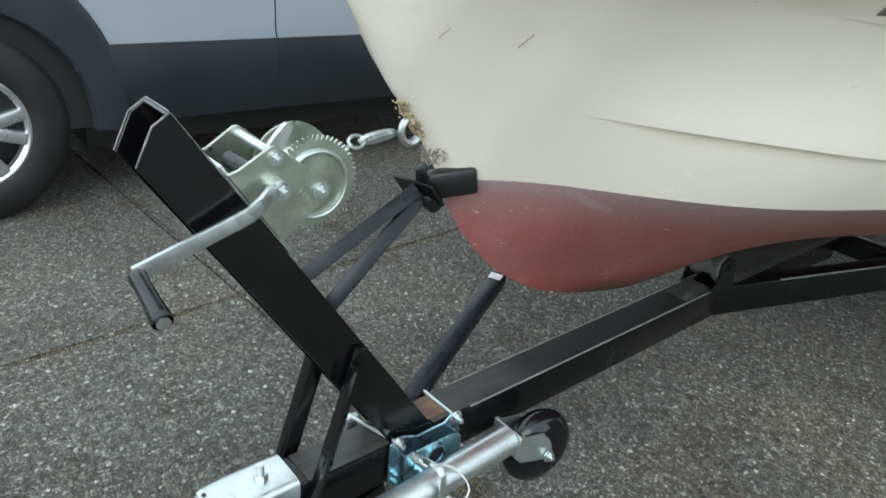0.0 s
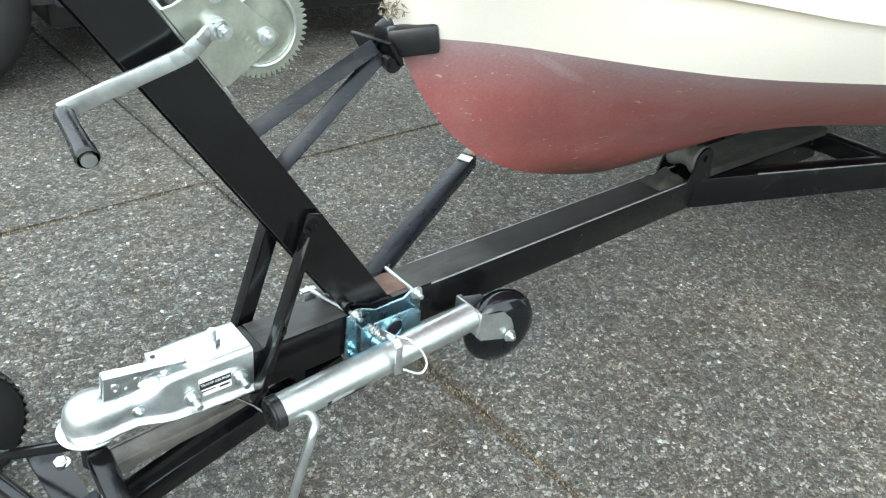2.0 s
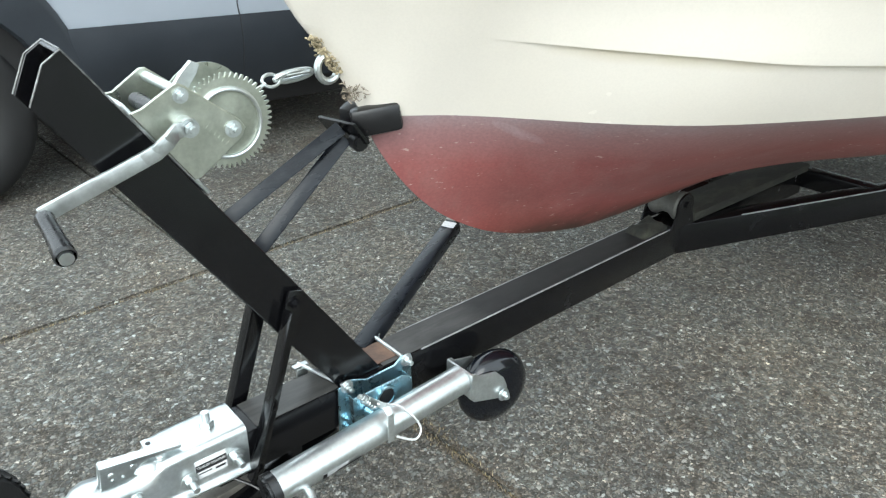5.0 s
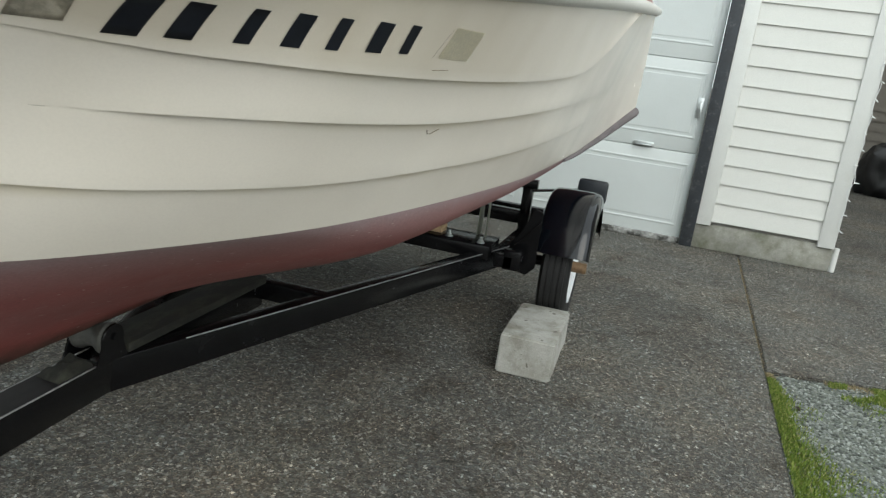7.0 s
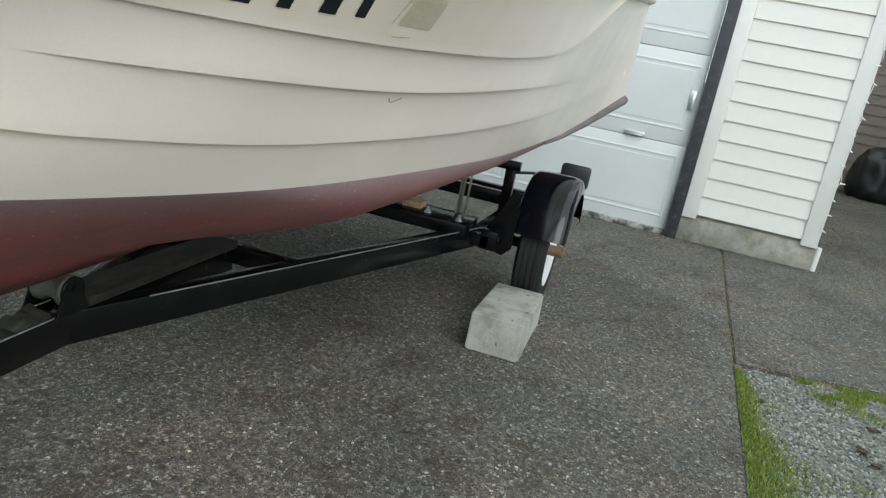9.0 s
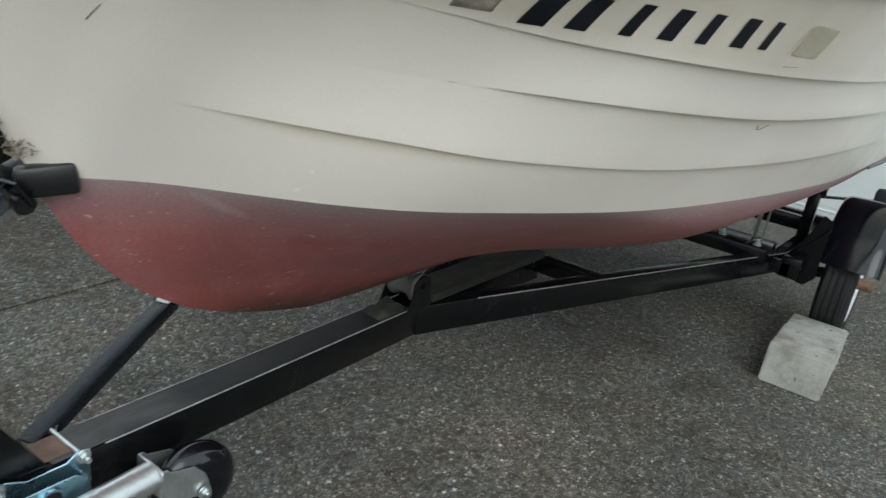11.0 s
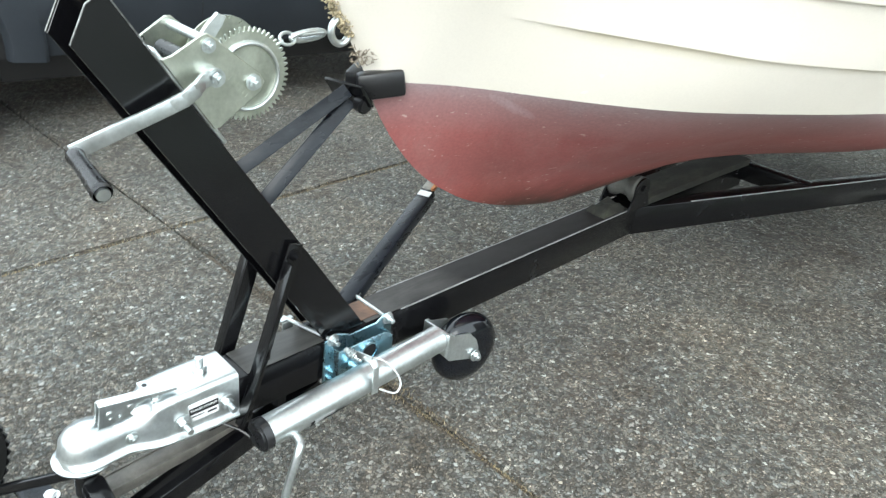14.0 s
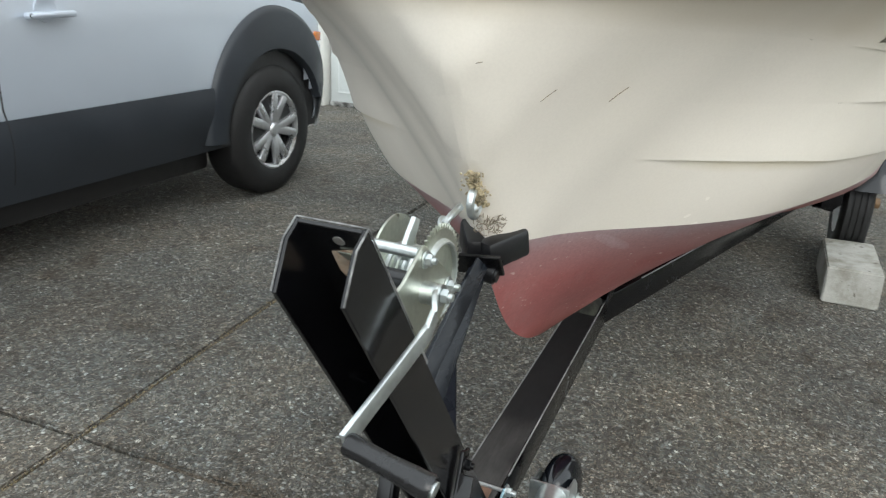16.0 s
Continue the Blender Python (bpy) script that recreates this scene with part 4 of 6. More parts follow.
# the registration mark, as plain bars
for xc, wd in ((0.852, 0.032), (0.905, 0.028), (0.970, 0.019), (1.027, 0.025), (1.083, 0.020), (1.154, 0.032), (1.222, 0.024)):
    zc = 1.1165 + (xc - 0.852) * 0.042
    decal("registration_bar", xc - wd / 2, xc + wd / 2, zc - 0.021, zc + 0.021, "decal", 0.0, "dark slanted registration bar")

decal("sticker_ghost", 0.755, 0.800, 1.103, 1.126, "faded", -0.004, "faded scraped-off sticker")
decal("sticker_ghost", 1.330, 1.434, 1.1105, 1.1605, "paledecal", 0.012, "pale ghost of a removed sticker")
decal("ghost_edge", 1.315, 1.3165, 1.1105, 1.1565, "scratch", 0.020, "thin dirty outline of the removed sticker")


def scratch(pts, r):
    q = [side_point(x, z, 0.0012 + o) for x, z, o in pts]
    return part("scratch", add_sweep(bmesh.new(), q, r, 6), "scratch", boat, "thin dark scratch in the gelcoat")


scratch([(0.497, 1.023, 0.0), (0.4985, 1.033, 0.0), (0.501, 1.043, 0.0)], 0.0006)
scratch([(0.419, 1.026, 0.0), (0.4205, 1.033, 0.0), (0.4234, 1.042, 0.0)], 0.0004)
scratch([(0.345, 1.0725, 0.0), (0.3478, 1.074, 0.0)], 0.0005)
scratch([(1.456, 0.981, 0.002), (1.465, 0.973, 0.002), (1.476, 0.973, 0.002), (1.499, 0.982, 0.002)], 0.0008)
scratch([(1.32, 1.091, 0.011), (1.37, 1.093, 0.011)], 0.0006)

# ---- the trailer ----
trailer = thing("boat_trailer", "black steel boat trailer with zinc coupler, winch and jack", "boat trailer")


def tz(x):
    """Height of the middle of the tongue."""
    return 0.298 + 0.031 * (x - 0.2)


part("tongue", beam((0.19, 0, tz(0.19) - 0.003), (1.475, 0, tz(1.475) - 0.003), 0.076, 0.080, 0.003), "black", trailer, "worn black square-tube tongue")
part("worn_top", beam((0.515, 0, tz(0.515) + 0.0383), (1.40, 0, tz(1.40) + 0.0383), 0.070, 0.0012, 0.0), "tongue_top", trailer, "dusty worn top of the tongue")
part("worn_top", beam((0.265, 0, tz(0.265) + 0.0383), (0.420, 0, tz(0.420) + 0.0383), 0.070, 0.0012, 0.0), "tongue_top", trailer, "dusty worn top of the tongue")
part("rust_patch", beam((0.508, 0.004, tz(0.508) + 0.0394), (0.552, 0.004, tz(0.552) + 0.0392), 0.058, 0.0012, 0.0), "rustthin", trailer, "rust-brown patch behind the post")
for s in (-1, 1):
    bm = bmesh.new()
    za = 0.331
    pts = [V(1.41, s * 0.004, za), V(3.14, s * 0.563, za), V(3.98, s * 0.585, za)]
    add_beam(bm, pts[0], pts[1], 0.05, 0.080, 0.003)
    add_beam(bm, pts[1] - V(0.02, 0, 0), pts[2], 0.05, 0.0795, 0.003)
    part("side_rail", bm, "black", trailer)
for xx, yy, zz in ((3.55, 0.57, 0.42), (3.95, 0.60, 0.37)):
    part("cross_member", beam((xx, -yy, zz), (xx, yy, zz), 0.05, 0.06, 0.003), "black", trailer)
part("bunk_beam", beam((3.025, -0.545, 0.378), (3.025, 0.545, 0.378), 0.19, 0.054, 0.003), "black", trailer, "wide black plate across the frame")
part("axle", rod((3.38, -0.75, 0.276), (3.38, 0.75, 0.276), 0.024, 18), "black", trailer)
for s in (-1, 1):
    bm = bmesh.new()
    for i in range(3):
        w = 0.72 - i * 0.18
        pp = [V(3.38 - w / 2 + w * j / 8, s * 0.640, 0.306 + i * 0.009 + 0.055 * ((j - 4) / 4) ** 2) for j in range(9)]
        for a, b in zip(pp, pp[1:]):
            add_beam(bm, a, b, 0.045, 0.008, 0.0)
    add_beam(bm, (3.00, s * 0.632, 0.395), (3.00, s * 0.632, 0.315), 0.05, 0.07, 0.004)
    add_beam(bm, (3.00, s * 0.56, 0.345), (3.00, s * 0.635, 0.345), 0.05, 0.05, 0.003)
    part("leaf_spring", bm, "black", trailer)
    for bx, by in ((2.968, 0.367), (2.954, 0.503)):
        hexbolt("bolt", (bx, s * by, 0.409), (0, 0, 1), trailer, 0.011, 0.012)
    bm = beam((3.095, s * 0.490, 0.404), (3.095, s * 0.490, 0.66), 0.022, 0.005, 0.0005, (0, 1, 0))
    add_beam(bm, (3.12, s * 0.455, 0.404), (3.12, s * 0.455, 0.66), 0.070, 0.005, 0.0005, (0, 1, 0))
    part("bunk_post", bm, "shadezinc", trailer, "galvanised angle holding the bunk")
    part("packing_block", beam((3.00, s * 0.285, 0.418), (3.08, s * 0.285, 0.418), 0.08, 0.026, 0.003), "rawwood", trailer, "pale offcut of raw timber")
    part("keel_bunk", beam((2.95, s * 0.44, 0.630), (3.9, s * 0.44, 0.655), 0.07, 0.04, 0.006), "greenwood", trailer, "weathered timber bunk")

for s in (-1, 1):
    part("bare_edge", add_sweep(bmesh.new(), [V(0.60, s * 0.0375, tz(0.60) + 0.0375), V(1.0, s * 0.0375, tz(1.0) + 0.0375), V(1.40, s * 0.0375, tz(1.40) + 0.0375)], 0.0016, 6), "edgegrey", trailer, "paint rubbed thin along the edge")
    part("bare_edge", add_sweep(bmesh.new(), [V(1.62, s * 0.0965, 0.3710), V(3.125, s * 0.5835, 0.3710), V(3.16, s * 0.590, 0.3712), V(3.34, s * 0.5965, 0.3712)], 0.0018, 6), "edgegrey", trailer, "paint rubbed thin along the edge")

def moss_pad():
    """Caked dirt on top of the tongue, ragged and thin at its rim."""
    bm = bmesh.new()
    grid = []
    for i in range(17):
        row = []
        for j in range(11):
            u, v = i / 16, j / 10 * 2 - 1
            x, y = 1.285 + 0.108 * u, 0.034 * v
            edge = min(1.0, 5 * u, 5 * (1 - u), 3 * (1 - abs(v)))
            h = edge * max(0.0, 0.012 + 0.020 * noise.noise(V(x * 34, y * 34, 0.7)) + 0.008 * u)
            row.append(bm.verts.new((x, y, tz(x) + 0.0372 + h)))
        grid.append(row)
    for p, q in zip(grid, grid[1:]):
        for j in range(10):
            bm.faces.new((p[j], q[j], q[j + 1], p[j + 1]))
    return bm


# spine behind the knee, its cross member and timber keel bunk, and the keel roller
part("spine", beam((1.478, 0, 0.333), (2.10, 0, 0.334), 0.060, 0.076, 0.003), "black", trailer)
part("cross_member", beam((2.12, -0.235, 0.345), (2.12, 0.235, 0.345), 0.050, 0.056, 0.003), "black", trailer)
part("keel_bunk", beam((1.478, 0.004, 0.3835), (2.09, 0.004, 0.3850), 0.100, 0.023, 0.003), "darkwood", trailer, "blackened algae-stained plank under the keel")
bm = lathe([(0.010, -0.041), (0.034, -0.041), (0.037, -0.036), (0.036, -0.026), (0.026, -0.010), (0.026, 0.010), (0.036, 0.026), (0.037, 0.036), (0.034, 0.041), (0.010, 0.041)], axis_pose((1.426, 0.0, 0.424), (0, 1, 0)), 32)
part("keel_roller", bm, "oldroller", trailer, "grey worn rubber keel roller")
for s in (-1, 1):
    y = s * 0.0415
    ear = [(1.378, y, 0.372), (1.474, y, 0.372)] + [(1.426 + 0.034 * math.cos(radians(q)), y, 0.426 + 0.034 * math.sin(radians(q))) for q in range(-20, 201, 20)]
    part("roller_cheek", plate(ear, 0.006, (0, s, 0), 0.001), "black", trailer, "round-topped black roller bracket")
    part("roller_pin", rod((1.428, s * 0.0475, 0.431), (1.428, s * 0.0525, 0.431), 0.008, 14, bevel=0.001), "black", trailer)
part("mud_cake", moss_pad(), "darkwood", trailer, "lump of dirt and algae before the roller")


# winch post: a leaning channel, open towards the coupler
PA, PB = V(0.506, 0, 0.350), V(0.088, 0, 0.950)
AX = (PB - PA).normalized()
NF = V(-0.82, 0, -0.572)
for s in (-1, 1):
    y = s * 0.038
    pts = [V(0.506, y, 0.350), V(0.088, y, 0.950), V(0.068, y, 0.936), V(0.047, y, 0.891), V(0.418, y, 0.347)]
    part("post_flange", plate(pts, 0.005, (0, -s, 0), 0.0008), "satin", trailer)
bm = plate([PA + V(0, -0.033, 0), PB + V(0, -0.033, 0), PB + V(0, 0.033, 0), PA + V(0, 0.033, 0)], 0.005, NF, 0.0006)
post = part("winch_post", bm, "satin", trailer, "leaning black channel winch post with bare scraped edges")
for s in (-1, 1):
    y = s * 0.0405
    part("bare_edge", add_sweep(bmesh.new(), [V(0.0885, y * 0.93, 0.9505), V(0.0675, y * 0.93, 0.9365), V(0.0465, y * 0.93, 0.892)], 0.0011, 6), "edgedark", post)
    part("bare_edge", add_sweep(bmesh.new(), [V(0.0885, y * 0.94, 0.951), V(0.185, y * 0.94, 0.8125)], 0.0010, 6), "edgedark", post)
# added patch: zinc seen through a cutout, laid on the web's inner face
part("winch_tab", plate([(0.101, 0.001, 0.9195), (0.101, -0.033, 0.9195), (0.130, -0.030, 0.8780), (0.118, -0.022, 0.8952)], 0.0015, (-0.82, 0, -0.57)), "yellowzinc", post, "zinc-coloured patch standing for an opening in the post")
part("bare_edge", add_sweep(bmesh.new(), [V(0.0885, -0.037, 0.951), V(0.0885, 0.037, 0.951)], 0.0011, 6), "edgedark", post)
hole = PA.lerp(PB, 0.975) + V(0, -0.004, 0)
part("bolt_hole", rod(hole + NF * 0.0049, hole + NF * 0.0056, 0.006, 12), "rawsteel", post)
o = PA.lerp(PB, 0.925) + NF * 0.0053
part("slot_rust", plate([o + AX * 0.018 + V(0, 0.010, 0), o + AX * 0.030 + V(0, -0.028, 0), o - AX * 0.034 + V(0, -0.028, 0), o - AX * 0.030 + V(0, 0.004, 0), o - AX * 0.012 + V(0, 0.011, 0)], 0.0006, NF), "rustpatch", post, "rusty unpainted patch")

# braces from the tongue up to the post
for s in (-1, 1):
    y = s * 0.046
    a, b = V(0.247, y, 0.252), V(0.348, y, 0.563)
    d = (b - a).normalized()
    bm = beam(a, b, 0.005, 0.026, 0.0006, (1, 0, 0))
    rim = d.cross(V(0, 1, 0)) * 0.011 + V(0, s * 0.0105, 0)
    add_beam(bm, a + rim, b - d * 0.03 + rim, 0.021, 0.004, 0.0008, (1, 0, 0))
    part("post_brace", bm, "satin", trailer)
    for q in (a.lerp(b, 0.94), a.lerp(b, 0.06), a.lerp(b, 0.40)):
        hexbolt("brace_bolt", q + V(0, s * 0.003, 0), (0, s, 0), trailer, 0.008, 0.004, "satin")

# bow stop arm with a strut and a V of two rubber pads
bm = beam((0.262, -0.012, 0.688), (0.462, -0.012, 0.789), 0.022, 0.005, 0.0008, (0, -0.80, 0.60))
add_beam(bm, (0.262, -0.002, 0.683), (0.462, -0.002, 0.784), 0.005, 0.016, 0.0008, (0, -0.80, 0.60))
part("bow_stop_arm", bm, "strap", trailer, "rubbed black strap")
part("bow_stop_strut", beam((0.305, -0.008, 0.622), (0.474, -0.004, 0.770), 0.024, 0.006, 0.001, (-0.2, -0.80, 0.58)), "strap", trailer, "rubbed black strap")
for s in (-1, 1):
    a, b = V(0.486, s * 0.006, 0.790), V(0.552, s * 0.044, 0.803)
    bm = beam(a, b, 0.030, 0.044, 0.007, (0, 0, 1))
    part("bow_pad", bm, "rubber", trailer, "black rubber bow pad")
part("pad_bracket", plate([(0.455, 0.035, 0.800), (0.475, -0.035, 0.800), (0.500, -0.035, 0.765), (0.480, 0.035, 0.765)], 0.006, (-0.85, 0, -0.5), 0.001), "satin", trailer)
part("pad_knuckle", rod((0.490, -0.006, 0.766), (0.490, -0.028, 0.763), 0.015, 16, bevel=0.004), "rubber", trailer)

# loose angle bar leaning from the tongue
d0, d1 = V(0.515, 0.045, 0.345), V(0.885, 0.205, 0.447)
bm = beam(d0, d1, 0.032, 0.006, 0.001)
add_beam(bm, d0 + V(0.007, -0.013, -0.012), d1 + V(0.007, -0.013, -0.012), 0.006, 0.026, 0.001)
bar = part("prop_bar", bm, "strap", trailer, "black angle bar")
e = (d1 - d0).normalized()
part("bar_end", beam(d1 - e * 0.004 + V(0, 0.006, 0), d1 + e * 0.085 + V(0, 0.004, 0), 0.022, 0.008, 0.001), "agedsteel", bar, "bare end of the bar with orange primer")
part("bar_primer", beam(d1 + e * 0.0 + V(0.002, -0.011, 0.003), d1 + e * 0.086 + V(0.002, -0.011, 0.003), 0.006, 0.010, 0.0), "primer", bar)
part("bar_tag", beam(d1 - e * 0.030 + V(0, 0, 0.0045), d1 - e * 0.012 + V(0, 0, 0.0045), 0.029, 0.002, 0.0), "label", bar, "small white label")


# ---- winch ----
def arc_disc(cx, cz, r, y, teeth=0, seg=64, depth=0.004):
    pts = []
    n = teeth * 4 if teeth else seg
    for i in range(n):
        a = 2 * math.pi * i / n
        rr = r - (0.0062 if teeth and i % 4 in (0, 3) else 0)
        pts.append(V(cx + rr * math.cos(a), y, cz + rr * math.sin(a)))
    return plate(pts, depth, (0, 1, 0))


def web(t, lift=0.0):
    """A point on the post's upper face, t along it."""
    return PA.lerp(PB, t) - NF * lift


GX, GZ = 0.2745, 0.837
base_a, base_b = web(0.885, 0.003), web(0.66, 0.003)
bm = beam(base_a, base_b, 0.092, 0.006, 0.0012, -NF)
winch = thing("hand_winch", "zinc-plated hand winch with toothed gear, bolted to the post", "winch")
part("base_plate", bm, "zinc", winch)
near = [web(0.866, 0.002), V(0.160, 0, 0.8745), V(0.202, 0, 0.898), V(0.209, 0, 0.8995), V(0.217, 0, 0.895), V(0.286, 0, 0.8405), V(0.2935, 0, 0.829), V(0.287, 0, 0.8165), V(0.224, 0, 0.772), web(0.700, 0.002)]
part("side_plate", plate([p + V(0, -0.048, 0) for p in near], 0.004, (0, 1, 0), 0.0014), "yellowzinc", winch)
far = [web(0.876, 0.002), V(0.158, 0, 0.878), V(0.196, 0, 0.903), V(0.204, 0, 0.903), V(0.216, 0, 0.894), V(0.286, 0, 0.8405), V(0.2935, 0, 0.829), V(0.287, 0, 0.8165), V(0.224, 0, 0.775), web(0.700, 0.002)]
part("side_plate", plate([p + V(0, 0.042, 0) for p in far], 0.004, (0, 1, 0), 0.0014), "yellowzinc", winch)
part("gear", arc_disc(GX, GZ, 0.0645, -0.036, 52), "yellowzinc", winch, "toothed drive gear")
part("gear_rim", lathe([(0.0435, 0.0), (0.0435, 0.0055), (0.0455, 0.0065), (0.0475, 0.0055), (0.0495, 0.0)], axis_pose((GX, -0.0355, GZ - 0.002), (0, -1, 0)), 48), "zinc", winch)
# the dish's shade is put into its darker zinc
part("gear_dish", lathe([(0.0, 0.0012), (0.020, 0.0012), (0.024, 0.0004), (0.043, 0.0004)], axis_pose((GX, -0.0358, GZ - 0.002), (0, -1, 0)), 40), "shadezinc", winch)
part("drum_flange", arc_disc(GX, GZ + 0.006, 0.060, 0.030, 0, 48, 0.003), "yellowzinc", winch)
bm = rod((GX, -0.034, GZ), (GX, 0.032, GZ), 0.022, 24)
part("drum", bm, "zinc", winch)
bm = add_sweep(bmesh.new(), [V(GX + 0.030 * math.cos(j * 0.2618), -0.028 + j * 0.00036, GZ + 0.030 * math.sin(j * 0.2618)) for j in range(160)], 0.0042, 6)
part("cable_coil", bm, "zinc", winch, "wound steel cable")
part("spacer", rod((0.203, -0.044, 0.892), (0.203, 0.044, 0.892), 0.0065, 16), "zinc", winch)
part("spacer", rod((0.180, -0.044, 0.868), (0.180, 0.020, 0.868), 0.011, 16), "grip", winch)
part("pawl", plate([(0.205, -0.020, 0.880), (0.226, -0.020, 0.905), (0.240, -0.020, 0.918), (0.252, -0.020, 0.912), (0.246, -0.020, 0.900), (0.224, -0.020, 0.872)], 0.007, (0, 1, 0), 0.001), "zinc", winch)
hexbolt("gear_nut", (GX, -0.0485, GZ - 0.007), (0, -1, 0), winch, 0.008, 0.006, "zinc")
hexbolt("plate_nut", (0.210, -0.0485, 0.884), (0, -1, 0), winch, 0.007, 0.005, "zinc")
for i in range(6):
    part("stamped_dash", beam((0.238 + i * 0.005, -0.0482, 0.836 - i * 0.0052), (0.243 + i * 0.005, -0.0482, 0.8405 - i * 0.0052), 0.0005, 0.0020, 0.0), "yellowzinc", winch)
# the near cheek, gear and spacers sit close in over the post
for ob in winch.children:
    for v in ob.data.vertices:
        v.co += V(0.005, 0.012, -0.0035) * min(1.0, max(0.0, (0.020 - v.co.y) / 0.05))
hexbolt("crank_nut", (0.214, -0.056, 0.8435), (0, -1, 0), winch, 0.0085, 0.005, "zinc")
part("crank_boss", lathe([(0.006, 0.024), (0.0095, 0.024), (0.0125, 0.020), (0.0125, 0.0), (0.0, 0.0)], axis_pose((0.214, -0.034, 0.8435), (0, -1, 0)), 24), "zinc", winch)
arm = bmesh.new()
cp = [V(0.214, -0.052, 0.8435), V(0.197, -0.056, 0.8425), V(0.183, -0.063, 0.834), V(0.167, -0.064, 0.8235), V(0.150, -0.062, 0.8165), V(0.033, -0.046, 0.770)]
for a, b in zip(cp, cp[1:]):
    add_beam(arm, a - (b - a).normalized() * 0.002, b + (b - a).normalized() * 0.002, 0.006, 0.020, 0.0015)
crank = part("crank_arm", arm, "zinc", winch, "bent zinc crank arm")
part("crank_grip", lathe([(0, 0), (0.0100, 0), (0.0113, 0.004), (0.0100, 0.018), (0.0109, 0.052), (0.0126, 0.080), (0.0128, 0.085), (0.0110, 0.088)], axis_pose((0.033, -0.048, 0.768), (-0.003, -0.086, -0.018)), 20), "grip", crank, "glossy black plastic crank grip")
part("grip_pin", rod((0.0302, -0.130, 0.7508), (0.0299, -0.1365, 0.7495), 0.0082, 16), "zinc", crank)

# strap hook and bow eye
def link(o, d, up, a, b, r):
    d, s, u = frame_axes(d, up)
    return add_sweep(bmesh.new(), [Vector(o) + d * a * math.cos(t) + u * b * math.sin(t) for t in [i * 0.2618 for i in range(24)]], r, 8, True)


cable = part("winch_cable", add_sweep(bmesh.new(), smooth_path([(0.318, -0.005, 0.846), (0.335, 0.0, 0.860), (0.352, 0.004, 0.869)], 4), 0.0028, 8), "zinc", trailer, "steel winch cable with snap hook")
part("cable_eye", link((0.362, 0.006, 0.871), (1, 0.1, 0), (0, 0.5, 1), 0.014, 0.009, 0.0025), "zinc", cable)
part("snap_hook", link((0.402, 0.012, 0.872), (1, 0.12, 0.02), (0, -0.7, 1), 0.032, 0.009, 0.0042), "zinc", cable)
part("hook_gate", add_sweep(bmesh.new(), [V(0.385, 0.004, 0.876), V(0.425, 0.008, 0.876)], 0.003, 8), "zinc", cable)
part("bow_eye", link((0.452, 0.0, 0.878), (0.9, 0, 0.2), (0, 0, 1), 0.017, 0.019, 0.0058), "zinc", boat, "galvanised bow eye")


# ---- coupler ----
def coupler():
    """Pressed-steel coupler: a channel that necks in and swells to a ball dome."""
    xs = [0.245, 0.20, 0.15, 0.115, 0.097, 0.080, 0.064, 0.046, 0.026, 0.011, -0.004, -0.017, -0.025]
    wd = [0.0415, 0.0415, 0.0415, 0.040, 0.036, 0.031, 0.028, 0.030, 0.033, 0.034, 0.031, 0.022, 0.006]
    tp = [0.353, 0.352, 0.351, 0.348, 0.342, 0.335, 0.330, 0.332, 0.337, 0.338, 0.333, 0.322, 0.304]
    bt = [0.272, 0.272, 0.273, 0.274, 0.275, 0.277, 0.279, 0.280, 0.281, 0.281, 0.281, 0.281, 0.281]
    bm = bmesh.new()
    prev = None
    for x, w, t, b in zip(xs, wd, tp, bt):
        r = 0.010 if x > 0.1 else min(0.9 * w, 0.030)
        h = t - b
        pts = [(-w - 0.009, b), (-w - 0.0095, b + 0.003), (-w - 0.003, b + 0.006), (-w, b + 0.012), (-w, b + h * 0.4), (-w, max(b + h * 0.45, t - r))]
        for k in (30, 60, 90):
            a = radians(k)
            pts.append((-w + r * (1 - math.cos(a)), t - r + r * math.sin(a)))
        pts += [(-y, z) for y, z in reversed(pts)]
        col = [bm.verts.new((x, y, z)) for y, z in pts]
        if prev:
            for i in range(len(col) - 1):
                bm.faces.new((prev[i], prev[i + 1], col[i + 1], col[i]))
            bm.faces.new((prev[-1], prev[0], col[0], col[-1]))
        else:
            bm.faces.new(col)
        prev = col
    bm.faces.new(prev[::-1])
    bmesh.ops.recalc_face_normals(bm, faces=bm.faces)
    return bm


cpl = part("coupler", coupler(), "zinc", trailer, "bright zinc ball coupler", angle=50)
part("socket_lip", lathe([(0.0, 0.0), (0.044, 0.0), (0.045, 0.003), (0.037, 0.007), (0.030, 0.008)], axis_pose((0.010, 0, 0.276), (0, 0, 1)), 36), "zinc", cpl)
for y in (-0.020, -0.006):
    part("latch_cheek", plate([(0.028, y, 0.332), (0.033, y, 0.370), (0.088, y, 0.364), (0.100, y, 0.352), (0.076, y, 0.334)], 0.004, (0, 1, 0), 0.001), "zinc", cpl)
bm = plate([(0.031, -0.022, 0.3745), (0.143, -0.027, 0.3620), (0.147, -0.022, 0.3622), (0.144, -0.012, 0.3625), (0.108, 0.012, 0.3665), (0.100, 0.010, 0.3675), (0.098, -0.010, 0.3675), (0.034, -0.006, 0.3750)], 0.003, (0, 0, -1), 0.0008)
add_plate(bm, [(0.031, -0.0235, 0.3745), (0.146, -0.0285, 0.3620), (0.147, -0.0285, 0.3560), (0.100, -0.0265, 0.3590), (0.031, -0.0235, 0.3620)], 0.003, (0, 1, 0), 0.0008)
part("latch_lever", bm, "zinc", cpl, "pressed latch lever")
